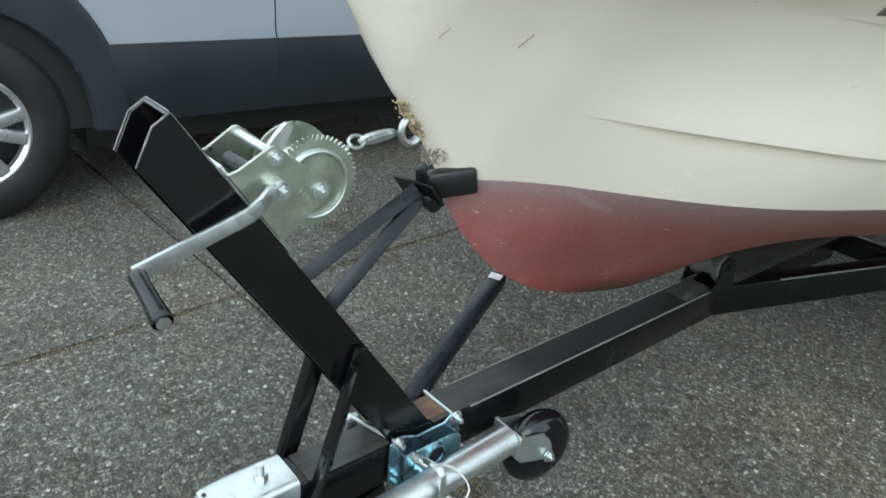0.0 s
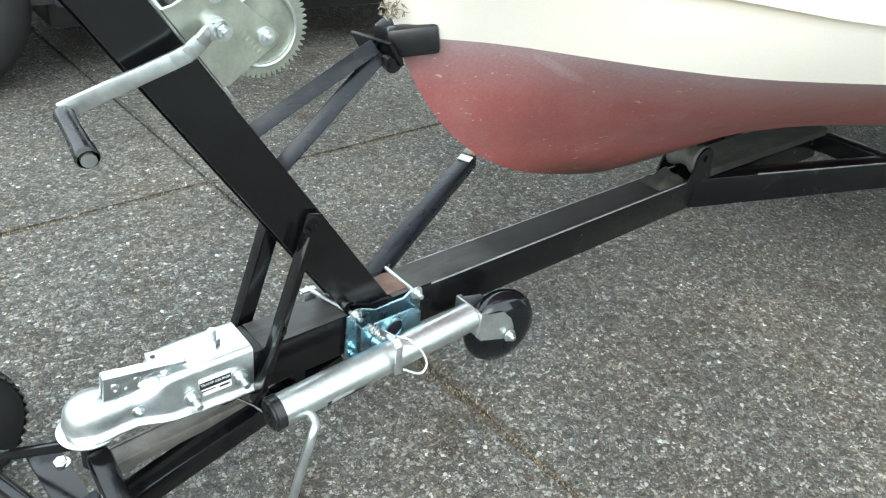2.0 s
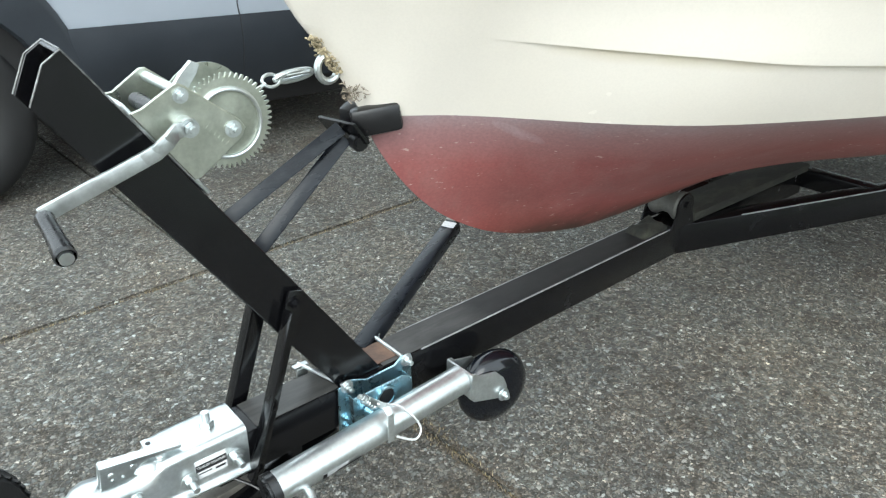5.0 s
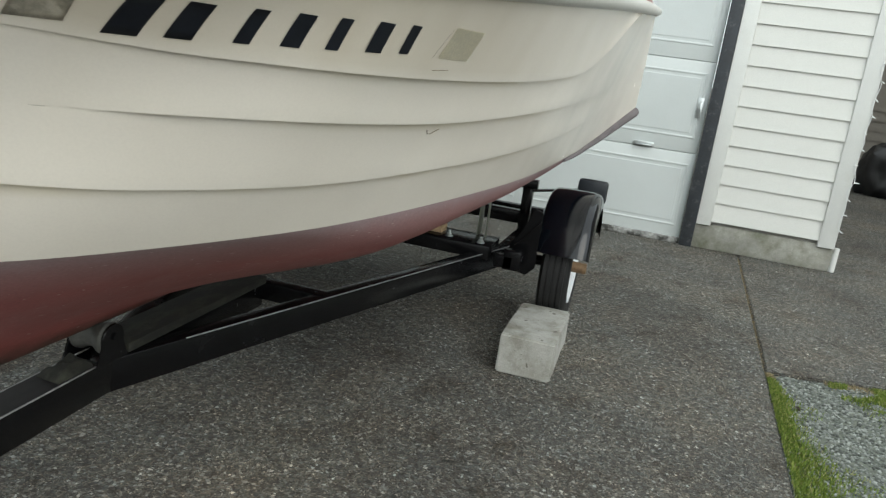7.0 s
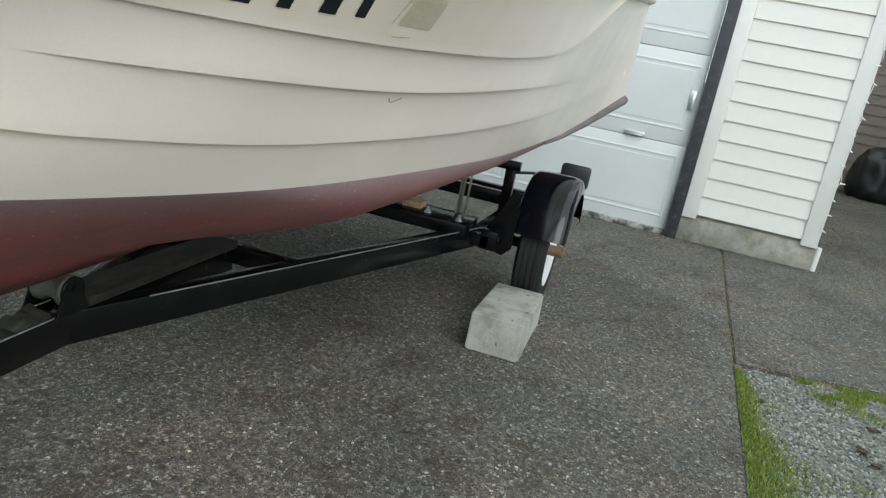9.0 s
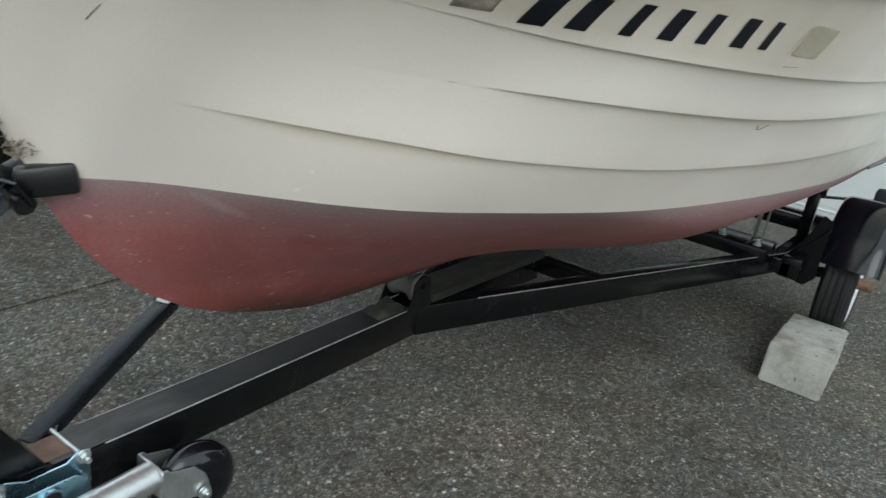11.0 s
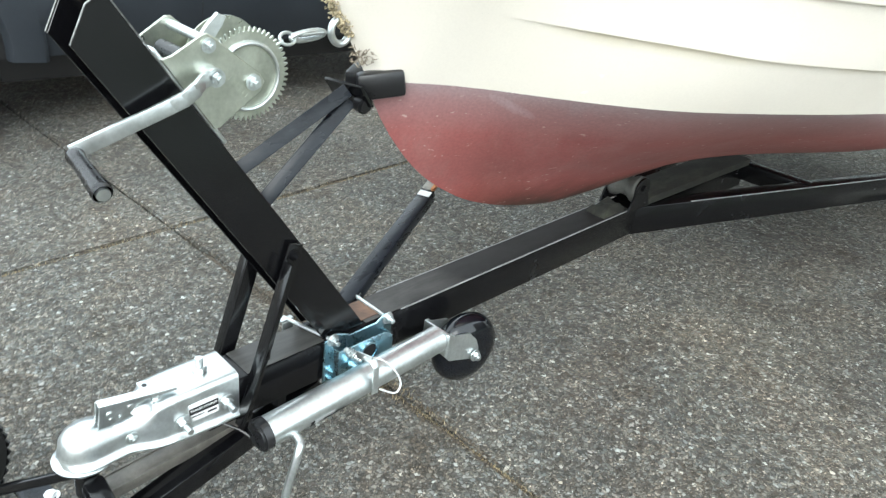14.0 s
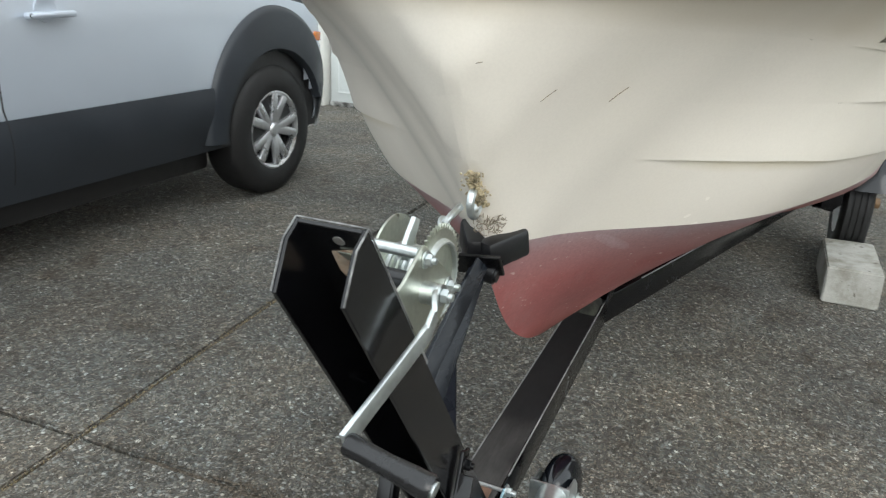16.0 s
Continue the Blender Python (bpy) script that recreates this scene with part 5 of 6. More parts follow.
# black disc paints the dark inside of the lever's hole
part("lever_hole", rod((0.107, -0.002, 0.3650), (0.107, -0.002, 0.3674), 0.004, 12), "ink", cpl)
for xx, zz, rr in ((0.046, 0.353, 0.0055), (0.077, 0.354, 0.0050), (0.047, 0.344, 0.0030), (0.061, 0.342, 0.0026)):
    part("latch_rivet", lathe([(0, 0.003), (rr * 0.7, 0.0026), (rr, 0.0012), (rr, 0)], axis_pose((xx, -0.0202, zz), (0, -1, 0)), 16), "zinc", cpl)
part("dome_pressing", lathe([(0, 0.012), (0.010, 0.011), (0.017, 0.007), (0.022, 0.0)], axis_pose((0.096, -0.012, 0.340), (0, -0.1, 1)), 24), "zinc", cpl)
hexbolt("top_nut", (0.118, -0.016, 0.346), (0, 0, 1), cpl, 0.009, 0.003)
hexbolt("top_bolt", (0.198, 0.0, 0.350), (0, 0, 1), cpl, 0.012, 0.016)
for xx, zz in ((0.146, 0.300), (0.221, 0.306)):
    for s in (-1, 1):
        hexbolt("side_bolt", (xx, s * 0.0425, zz), (0, s, 0), cpl, 0.010, 0.016)
hexbolt("side_rivet", (0.071, -0.0305, 0.303), (0, -1, 0), cpl, 0.007, 0.003)
part("coupler_label", beam((0.157, -0.0421, 0.3115), (0.207, -0.0421, 0.3125), 0.0008, 0.034, 0.0), "label", cpl, "white and black product label")
part("label_band", beam((0.157, -0.0427, 0.3145), (0.207, -0.0427, 0.3155), 0.0008, 0.0125, 0.0), "ink", cpl)


def words(name, text, size, m, mat, parent, depth=0.0002):
    cu = bpy.data.curves.new(name, "FONT")
    cu.body, cu.size, cu.extrude, cu.align_x, cu.align_y = text, size, depth, "CENTER", "CENTER"
    ob = new(name + "_text", cu)
    bpy.context.view_layer.update()
    me = bpy.data.meshes.new_from_object(ob.evaluated_get(bpy.context.evaluated_depsgraph_get()))
    bpy.data.objects.remove(ob)
    me.transform(m)
    me.materials.append(M[mat])
    ob = new(name, me)
    ob.parent = parent
    return ob


words("label_title", "TRAILER COUPLER", 0.0056, Matrix.Translation((0.182, -0.0434, 0.3163)) @ pose(0, 0, 0, 90, 0, 0) @ pose(0, 0, 0, 0, 0, 1), "label", cpl)
part("label_line", beam((0.160, -0.0427, 0.3035), (0.182, -0.0427, 0.3039), 0.0008, 0.0016, 0.0), "ink", cpl)
part("label_line", beam((0.188, -0.0427, 0.3025), (0.204, -0.0427, 0.3028), 0.0008, 0.0035, 0.0), "ink", cpl)


# ---- swing-up tongue jack ----
J0, J1 = V(0.243, -0.116, 0.279), V(0.636, -0.110, 0.3055)
JD = (J1 - J0).normalized()
jack = thing("tongue_jack", "zinc swing-up tongue jack folded along the trailer tongue", "trailer jack")
part("jack_tube", rod(J0, J1, 0.0265, 32, bevel=0.0015), "zinc", jack)
part("jack_cap", rod(J0 - JD * 0.012, J0 + JD * 0.010, 0.0282, 32, bevel=0.004), "grip", jack, "black plastic end cap")
mount = bmesh.new()
add_plate(mount, [(0.410, -0.044, 0.256), (0.412, -0.044, 0.350), (0.440, -0.044, 0.357), (0.470, -0.044, 0.345), (0.530, -0.044, 0.347), (0.548, -0.044, 0.360), (0.568, -0.044, 0.356), (0.570, -0.044, 0.262)], 0.004, (0, -1, 0), 0.001)
part("mount_plate", mount, "bluezinc", jack, "blue-tinted zinc mounting plate")
bm = plate([(0.424, -0.070, 0.338), (0.530, -0.070, 0.340), (0.545, -0.070, 0.332), (0.551, -0.070, 0.316), (0.551, -0.070, 0.276), (0.545, -0.070, 0.264), (0.424, -0.070, 0.262)], 0.004, (0, -1, 0), 0.0012)
add_box(bm, pose(0.549, -0.059, 0.298), (0.004, 0.026, 0.060), 0.001)
add_box(bm, pose(0.426, -0.059, 0.300), (0.004, 0.026, 0.074), 0.001)
part("swivel_bracket", bm, "bluezinc", jack)
part("swivel_ring", lathe([(0.0175, 0), (0.0215, 0), (0.0215, 0.007), (0.0175, 0.007)], axis_pose((0.490, -0.0735, 0.315), (0, -1, 0)), 28), "bluezinc", jack)
# black disc in place of a real bore, its dark depth painted on
part("swivel_bore", rod((0.490, -0.0738, 0.315), (0.490, -0.0752, 0.315), 0.0178, 24), "ink", jack)
sp0, sp1 = V(0.427, -0.086, 0.351), V(0.452, -0.102, 0.328)
part("spring_pin", add_sweep(bmesh.new(), [sp0, sp1], 0.0048, 10), "zinc", jack)
d, sd, u = frame_axes(sp1 - sp0)
part("pin_spring", add_sweep(bmesh.new(), [sp0.lerp(sp1, 0.15 + 0.8 * k / 64) + (sd * math.cos(k * 0.56) + u * math.sin(k * 0.56)) * 0.0078 for k in range(65)], 0.0014, 6), "zinc", jack)
part("pin_boss", rod((0.455, -0.074, 0.302), (0.457, -0.098, 0.302), 0.014, 16, bevel=0.002), "bluezinc", jack)
hexbolt("boss_nut", (0.457, -0.097, 0.302), (0, -1, 0), jack, 0.006, 0.002, "bluezinc")
lev = bmesh.new()
lp = [V(0.440, -0.104, 0.346), V(0.447, -0.136, 0.349), V(0.449, -0.146, 0.338), V(0.447, -0.149, 0.286)]
for p, q in zip(lp, lp[1:]):
    add_beam(lev, p - (q - p).normalized() * 0.001, q + (q - p).normalized() * 0.001, 0.013, 0.003, 0.001, (0, -1, 0.2))
part("pin_lever", lev, "zinc", jack)
part("pull_cable", add_sweep(bmesh.new(), smooth_path([(0.440, -0.122, 0.350), (0.466, -0.128, 0.340), (0.486, -0.132, 0.325), (0.508, -0.138, 0.295), (0.517, -0.141, 0.268), (0.500, -0.145, 0.259), (0.462, -0.146, 0.286)], 5), 0.0019, 8), "label", jack, "thin white cable loop")
for xx, xf in ((0.428, 0.396), (0.556, 0.553)):
    u = add_sweep(bmesh.new(), [V(xx, -0.050, 0.349), V(xf, 0.060, 0.352)], 0.0036, 8)
    add_beam(u, (xf - 0.014, 0.052, 0.352), (xf + 0.014, 0.052, 0.352), 0.012, 0.003, 0.0005)
    part("clamp_bolt", u, "zinc", jack, "long plated clamp bolt")
    hexbolt("clamp_nut", (xx, -0.048, 0.349), (0, -1, 0), jack, 0.0085, 0.008)
    part("clamp_strap", beam((xf, 0.046, 0.350), (xf, 0.046, 0.255), 0.022, 0.004, 0.001, (0, 1, 0)), "zinc", jack)
for zz in (0.285, 0.268):
    hexbolt("mount_nut", (0.424, -0.048, zz), (0, -1, 0), jack, 0.006, 0.003, "bluezinc")
W = V(0.724, -0.104, 0.248)
part("jack_wheel", lathe([(0, -0.031), (0.034, -0.031), (0.052, -0.029), (0.069, -0.020), (0.076, -0.008), (0.077, 0.0), (0.076, 0.008), (0.069, 0.020), (0.052, 0.029), (0.034, 0.031), (0, 0.031)], axis_pose(W, (0.10, 1, 0.0)), 40), "gloss", jack, "black plastic jack wheel")
for s, mt in ((-1, "zinc"), (1, "zinc")):
    y = s * 0.033
    e = W + V(0, y, 0)
    fp = [V(0.640, e.y, 0.326), V(0.648, e.y, 0.325), V(0.654, e.y, 0.318), V(0.700, e.y, 0.307), V(0.722, e.y, 0.284), V(0.732, e.y, 0.262), V(0.732, e.y, 0.246), V(0.722, e.y, 0.238), V(0.648, e.y, 0.262), V(0.634, e.y, 0.276)]
    part("wheel_fork", plate(fp, 0.004, (0, 1, 0), 0.0008), mt, jack)
part("fork_bridge", beam((0.639, -0.140, 0.300), (0.639, -0.068, 0.300), 0.005, 0.052, 0.001, (0, 0, 1)), "zinc", jack)
part("wheel_axle", rod((W.x - 0.004, -0.148, W.z), (W.x - 0.004, -0.062, W.z), 0.006, 14), "zinc", jack)
hexbolt("axle_nut", (W.x - 0.004, -0.1395, W.z), (0, -1, 0), jack, 0.009, 0.004)
crankpts = smooth_path([(0.290, -0.118, 0.268), (0.291, -0.150, 0.262), (0.278, -0.164, 0.252), (0.262, -0.162, 0.190), (0.247, -0.160, 0.122), (0.246, -0.162, 0.112)], 5)
jc = part("jack_crank", add_sweep(bmesh.new(), crankpts, 0.0072, 12), "zinc", jack)
part("jack_crank_grip", lathe([(0, 0), (0.0125, 0), (0.0138, 0.006), (0.0125, 0.012), (0.0125, 0.036), (0.0155, 0.070), (0.0175, 0.084), (0.0135, 0.084), (0.011, 0.062), (0, 0.062)], axis_pose((0.244, -0.158, 0.114), (0.020, -0.045, -0.046)), 18), "grip", jc, "black plastic jack handle")
def wrap_label(name, a0, a1, t0, t1, mat, parent, lift, label=""):
    """A label bent round the jack tube between two turns, t0 and t1 degrees."""
    bm = bmesh.new()
    d, sd, u = frame_axes(JD)
    rows = []
    for k in range(9):
        t = radians(t0 + (t1 - t0) * k / 8)
        n = sd * math.cos(t) + u * math.sin(t)
        rows.append([bm.verts.new(J0 + JD * a + n * (0.0265 + lift)) for a in (a0, a1)])
    for a, b in zip(rows, rows[1:]):
        bm.faces.new((a[0], a[1], b[1], b[0]))
    bmesh.ops.solidify(bm, geom=bm.faces[:], thickness=0.0003)
    return part(name, bm, mat, parent, label)


lb = wrap_label("jack_label", 0.075, 0.125, -58, -6, "label", jack, 0.0006, "small white and black label")
wrap_label("label_band", 0.075, 0.083, -58, -6, "ink", lb, 0.0012)
wrap_label("label_band", 0.103, 0.150, -60, -22, "ink", lb, 0.0012)
part("drop_leg", beam((0.335, -0.02, 0.262), (0.332, -0.03, 0.16), 0.020, 0.020, 0.003), "black", trailer)


# ---- hand dolly under the coupler ----
dolly = thing("trailer_dolly", "black two-wheeled trailer dolly with white rims under the coupler", "dolly")
DC = V(-0.048, -0.058, 0.133)
DA = V(-0.335, 0.942, 0).normalized()
DF = V(DA.y, -DA.x, 0)


def dolly_wheel(c, out, parent):
    m = axis_pose(c, out)
    prof = [(0.058, -0.030), (0.066, -0.034), (0.098, -0.037), (0.116, -0.032), (0.125, -0.020), (0.128, 0.0), (0.125, 0.020), (0.116, 0.032), (0.098, 0.037), (0.066, 0.034), (0.058, 0.030)]
    tyre = part("tyre", lathe(prof, m, 48), "tread", parent)
    lug = bmesh.new()
    for k in range(40):
        for row, (zz, da) in enumerate(((-0.021, 0.0), (0.0, 0.5), (0.021, 0.0))):
            a = 2 * math.pi * (k + da) / 40
            mm = m @ Matrix.Rotation(a, 4, "Z") @ Matrix.Translation((0.1268 - 0.0045 * (row != 1), 0, zz)) @ Matrix.Rotation(0.25 * (row - 1), 4, "Y") @ Matrix.Rotation(0.5 * (1 if row % 2 else -1), 4, "X")
            add_box(lug, mm, (0.0034, 0.0135, 0.016))
    part("tread_block", lug, "tread", tyre)
    rim = part("rim", lathe([(0.0, -0.036), (0.017, -0.036), (0.021, -0.033), (0.027, -0.018), (0.034, -0.012), (0.050, -0.010), (0.056, -0.018), (0.061, -0.032), (0.064, -0.032), (0.062, 0.03), (0.05, 0.01), (0.0, 0.01)], m, 36), "whitepaint", parent, "white painted rim")
    for k in range(4):
        a = 0.5 + k * 1.5708
        q = m @ V(0.041 * math.cos(a), 0.041 * math.sin(a), -0.012)
        d = (m.to_3x3() @ V(0, 0, -1))
        part("rim_hole", rod(q, q + d * 0.0022, 0.006, 12), "concrete", rim)
    part("hub", lathe([(0, -0.056), (0.011, -0.056), (0.0145, -0.050), (0.0155, -0.036), (0, -0.034)], m, 20), "grip", parent, "black hub")


FW, NW = DC + DA * 0.330, DC - DA * 0.300
dolly_wheel(FW, DA, dolly)
dolly_wheel(NW, -DA, dolly)
part("axle_bar", rod(DC + DA * 0.30, DC - DA * 0.29, 0.0125, 16), "satin", dolly)
TOP = V(0.004, -0.004, 0.244)
part("front_strap", beam(V(-0.044, 0.122, 0.158), DC + DF * 0.02 + V(0, 0, 0.026), 0.046, 0.007, 0.001), "satin", dolly)
hexbolt("strap_bolt", (-0.026, 0.072, 0.158), (-0.2, 0.1, 1), dolly, 0.0095, 0.001, "whitepaint")
part("ball_neck", rod(TOP + V(0.004, 0, -0.03), TOP + V(0.004, 0, 0.01), 0.018, 16), "satin", dolly)
for s, k in ((1, 0.225), (-1, 0.185)):
    q = DC + DA * k * s
    part("leg", beam(TOP + DA * 0.015 * s, q + V(0, 0, 0.020), 0.034 if s < 0 else 0.010, 0.032 if s < 0 else 0.016, 0.010 if s < 0 else 0.002), "satin", dolly)
    part("axle_tab", plate([q + DF * 0.022 + V(0, 0, 0.045), q - DF * 0.022 + V(0, 0, 0.045), q - DF * 0.018 + V(0, 0, -0.024), q + DF * 0.018 + V(0, 0, -0.024)], 0.006, DA, 0.001), "satin", dolly)
bm = bmesh.new()
mm = basis(DC + V(0, 0, 0.027) + DF * 0.018, DF, DA, V(0, 0, 1))
add_box(bm, mm, (0.085, 0.062, 0.006), 0.001)
add_box(bm, mm @ Matrix.Translation((-0.042, 0, -0.022)), (0.006, 0.062, 0.05), 0.001)
part("axle_plate", bm, "satin", dolly)
hexbolt("plate_bolt", DC + V(0, 0, 0.0305) + DF * 0.030 + DA * 0.014, (0, 0, 1), dolly, 0.0095, 0.001, "whitepaint")
H0 = DC + DF * 0.05 + V(0, 0, 0.006)
H1 = V(0.42, -0.01, 0.235)
part("handle_bar", beam(H0, H1, 0.042, 0.040, 0.004), "satin", dolly)
bm = beam((0.012, 0.002, 0.197), (0.262, 0.003, 0.222), 0.032, 0.006, 0.001)
for s in (-1, 1):
    add_beam(bm, (0.012, 0.002 + s * 0.018, 0.192), (0.262, 0.003 + s * 0.018, 0.217), 0.004, 0.020, 0.001)
part("pull_bar", bm, "dustytop", dolly, "dusty channel bar under the coupler")
part("ball", lathe([(0, 0.052), (0.014, 0.048), (0.023, 0.035), (0.025, 0.025), (0.022, 0.012), (0.012, 0.0), (0.012, -0.014), (0, -0.014)], axis_pose(TOP + V(0, 0, 0.006), (0, 0, 1)), 28), "zinc", dolly)
part("lynch_wire", add_sweep(bmesh.new(), smooth_path([(0.205, -0.03, 0.268), (0.235, -0.06, 0.252), (0.262, -0.085, 0.232), (0.330, -0.06, 0.226)], 4), 0.0024, 6), "satin", dolly)


# ---- road wheels, mudguards and the chock ----
def road_wheel(c, s, parent):
    m = axis_pose(c, (0, s, 0))
    R = 0.266
    prof = [(0.150, -0.045), (0.160, -0.052), (0.205, -0.064), (0.245, -0.060), (0.261, -0.051), (R, -0.045), (R, 0.045), (0.261, 0.051), (0.245, 0.060), (0.205, 0.064), (0.160, 0.052), (0.150, 0.045)]
    ty = part("tyre", lathe(prof, m, 64), "tread", parent)
    bm = bmesh.new()
    for z in (-0.037, -0.0125, 0.0125, 0.037):
        add_lathe(bm, [(R - 0.001, z - 0.0095), (R + 0.006, z - 0.008), (R + 0.006, z + 0.008), (R - 0.001, z + 0.0095)], m, 64)
    part("tread_rib", bm, "tread", ty)
    part("rim", lathe([(0, 0.02), (0.05, 0.022), (0.085, 0.042), (0.115, 0.030), (0.138, 0.050), (0.152, 0.054), (0.164, 0.060), (0.162, 0.046), (0.148, 0.04), (0.148, -0.05), (0.158, -0.056), (0.14, -0.05), (0.0, -0.03)], m, 48), "whitepaint", parent, "white steel rim")
    part("hub", lathe([(0, 0.112), (0.022, 0.112), (0.024, 0.110), (0.024, 0.03), (0.040, 0.022), (0.0, 0.02)], m, 24), "hubsteel", parent, "brown greasy bearing hub")


def mudguard(c, s):
    """A rounded fender over the wheel, closed on the inner side."""
    bm = bmesh.new()
    prof = [(-0.110, -0.052), (-0.109, -0.023), (-0.102, -0.008), (-0.085, 0.000), (-0.042, 0.003), (0.021, 0.005), (0.065, 0.005), (0.090, 0.001), (0.103, -0.009), (0.110, -0.027), (0.114, -0.062)]
    prev = None
    for i in range(25):
        a = radians(16 + i * 148 / 24)
        rr = 0.3128
        col = [bm.verts.new((c.x + (rr + u) * math.cos(a), c.y + s * w, c.z + (rr + u) * math.sin(a))) for w, u in prof]
        if prev:
            for j in range(len(prof) - 1):
                bm.faces.new((prev[j], col[j], col[j + 1], prev[j + 1]))
        prev = col
    bmesh.ops.recalc_face_normals(bm, faces=bm.faces)
    bmesh.ops.solidify(bm, geom=bm.faces[:], thickness=0.003)
    return bm


for s in (-1, 1):
    c = V(3.38, s * 0.790, 0.276)
    road_wheel(c, s, trailer)
    part("mudguard", mudguard(c + V(0, s * 0.017, 0.024), s), "gloss", trailer, "glossy black steel mudguard", angle=60)
    part("guard_gusset", plate([(3.065, s * 0.590, 0.372), (3.065, s * 0.590, 0.300), (3.065, s * 0.682, 0.284), (3.065, s * 0.716, 0.320), (3.065, s * 0.716, 0.550), (3.065, s * 0.682, 0.565), (3.065, s * 0.645, 0.470)], 0.006, (1, 0, 0), 0.001), "black", trailer, "black gusset plate carrying the mudguard")
    part("guard_stay", beam((3.05, s * 0.58, 0.345), (3.05, s * 0.72, 0.52), 0.035, 0.005, 0.001), "black", trailer)
    lamp = part("tail_lamp", beam((3.60, s * 0.849, 0.584), (3.66, s * 0.849, 0.584), 0.136, 0.104, 0.014), "cladding", trailer, "black-backed tail lamp")
    part("lens", beam((3.66, s * 0.849, 0.584), (3.68, s * 0.849, 0.584), 0.125, 0.094, 0.010), "redlens", lamp)
    part("lamp_stay", beam((3.47, s * 0.57, 0.56), (3.61, s * 0.80, 0.585), 0.04, 0.006, 0.001), "black", trailer)
    part("rear_upright", beam((3.46, s * 0.58, 0.37), (3.46, s * 0.58, 0.585), 0.045, 0.045, 0.003), "black", trailer)
part("rear_bar", beam((3.46, -0.62, 0.595), (3.46, 0.62, 0.595), 0.045, 0.04, 0.003), "black", trailer)


def chock():
    bm = bmesh.new()
    lo, hi = 0.0, 0.147
    b = [(-0.226, -0.103), (0.226, -0.103), (0.226, 0.103), (-0.226, 0.103)]
    vs = [bm.verts.new((x, y, lo)) for x, y in b] + [bm.verts.new((x * 0.925, y * 1.0, hi)) for x, y in b]
    bm.faces.new(vs[3::-1])
    bm.faces.new(vs[4:])
    for i in range(4):
        bm.faces.new((vs[i], vs[(i + 1) % 4], vs[4 + (i + 1) % 4], vs[4 + i]))
    bmesh.ops.bevel(bm, geom=bm.edges[:], offset=0.006, segments=2, affect="EDGES")
    bmesh.ops.subdivide_edges(bm, edges=bm.edges[:], cuts=2, use_grid_fill=True)
    for v in bm.verts:
        if v.co.z > 0.004:
            v.co += V(1, 1, 0.6) * 0.004 * noise.noise(v.co * 17)
    t = part("concrete_block", bm, "blockface", None, angle=50)
    return tagged(t, "pale cast concrete block chocking the trailer wheel", "concrete block")


blk = chock()
blk.matrix_world = pose(2.925, -0.782, 0.001, 0, 0, 0)

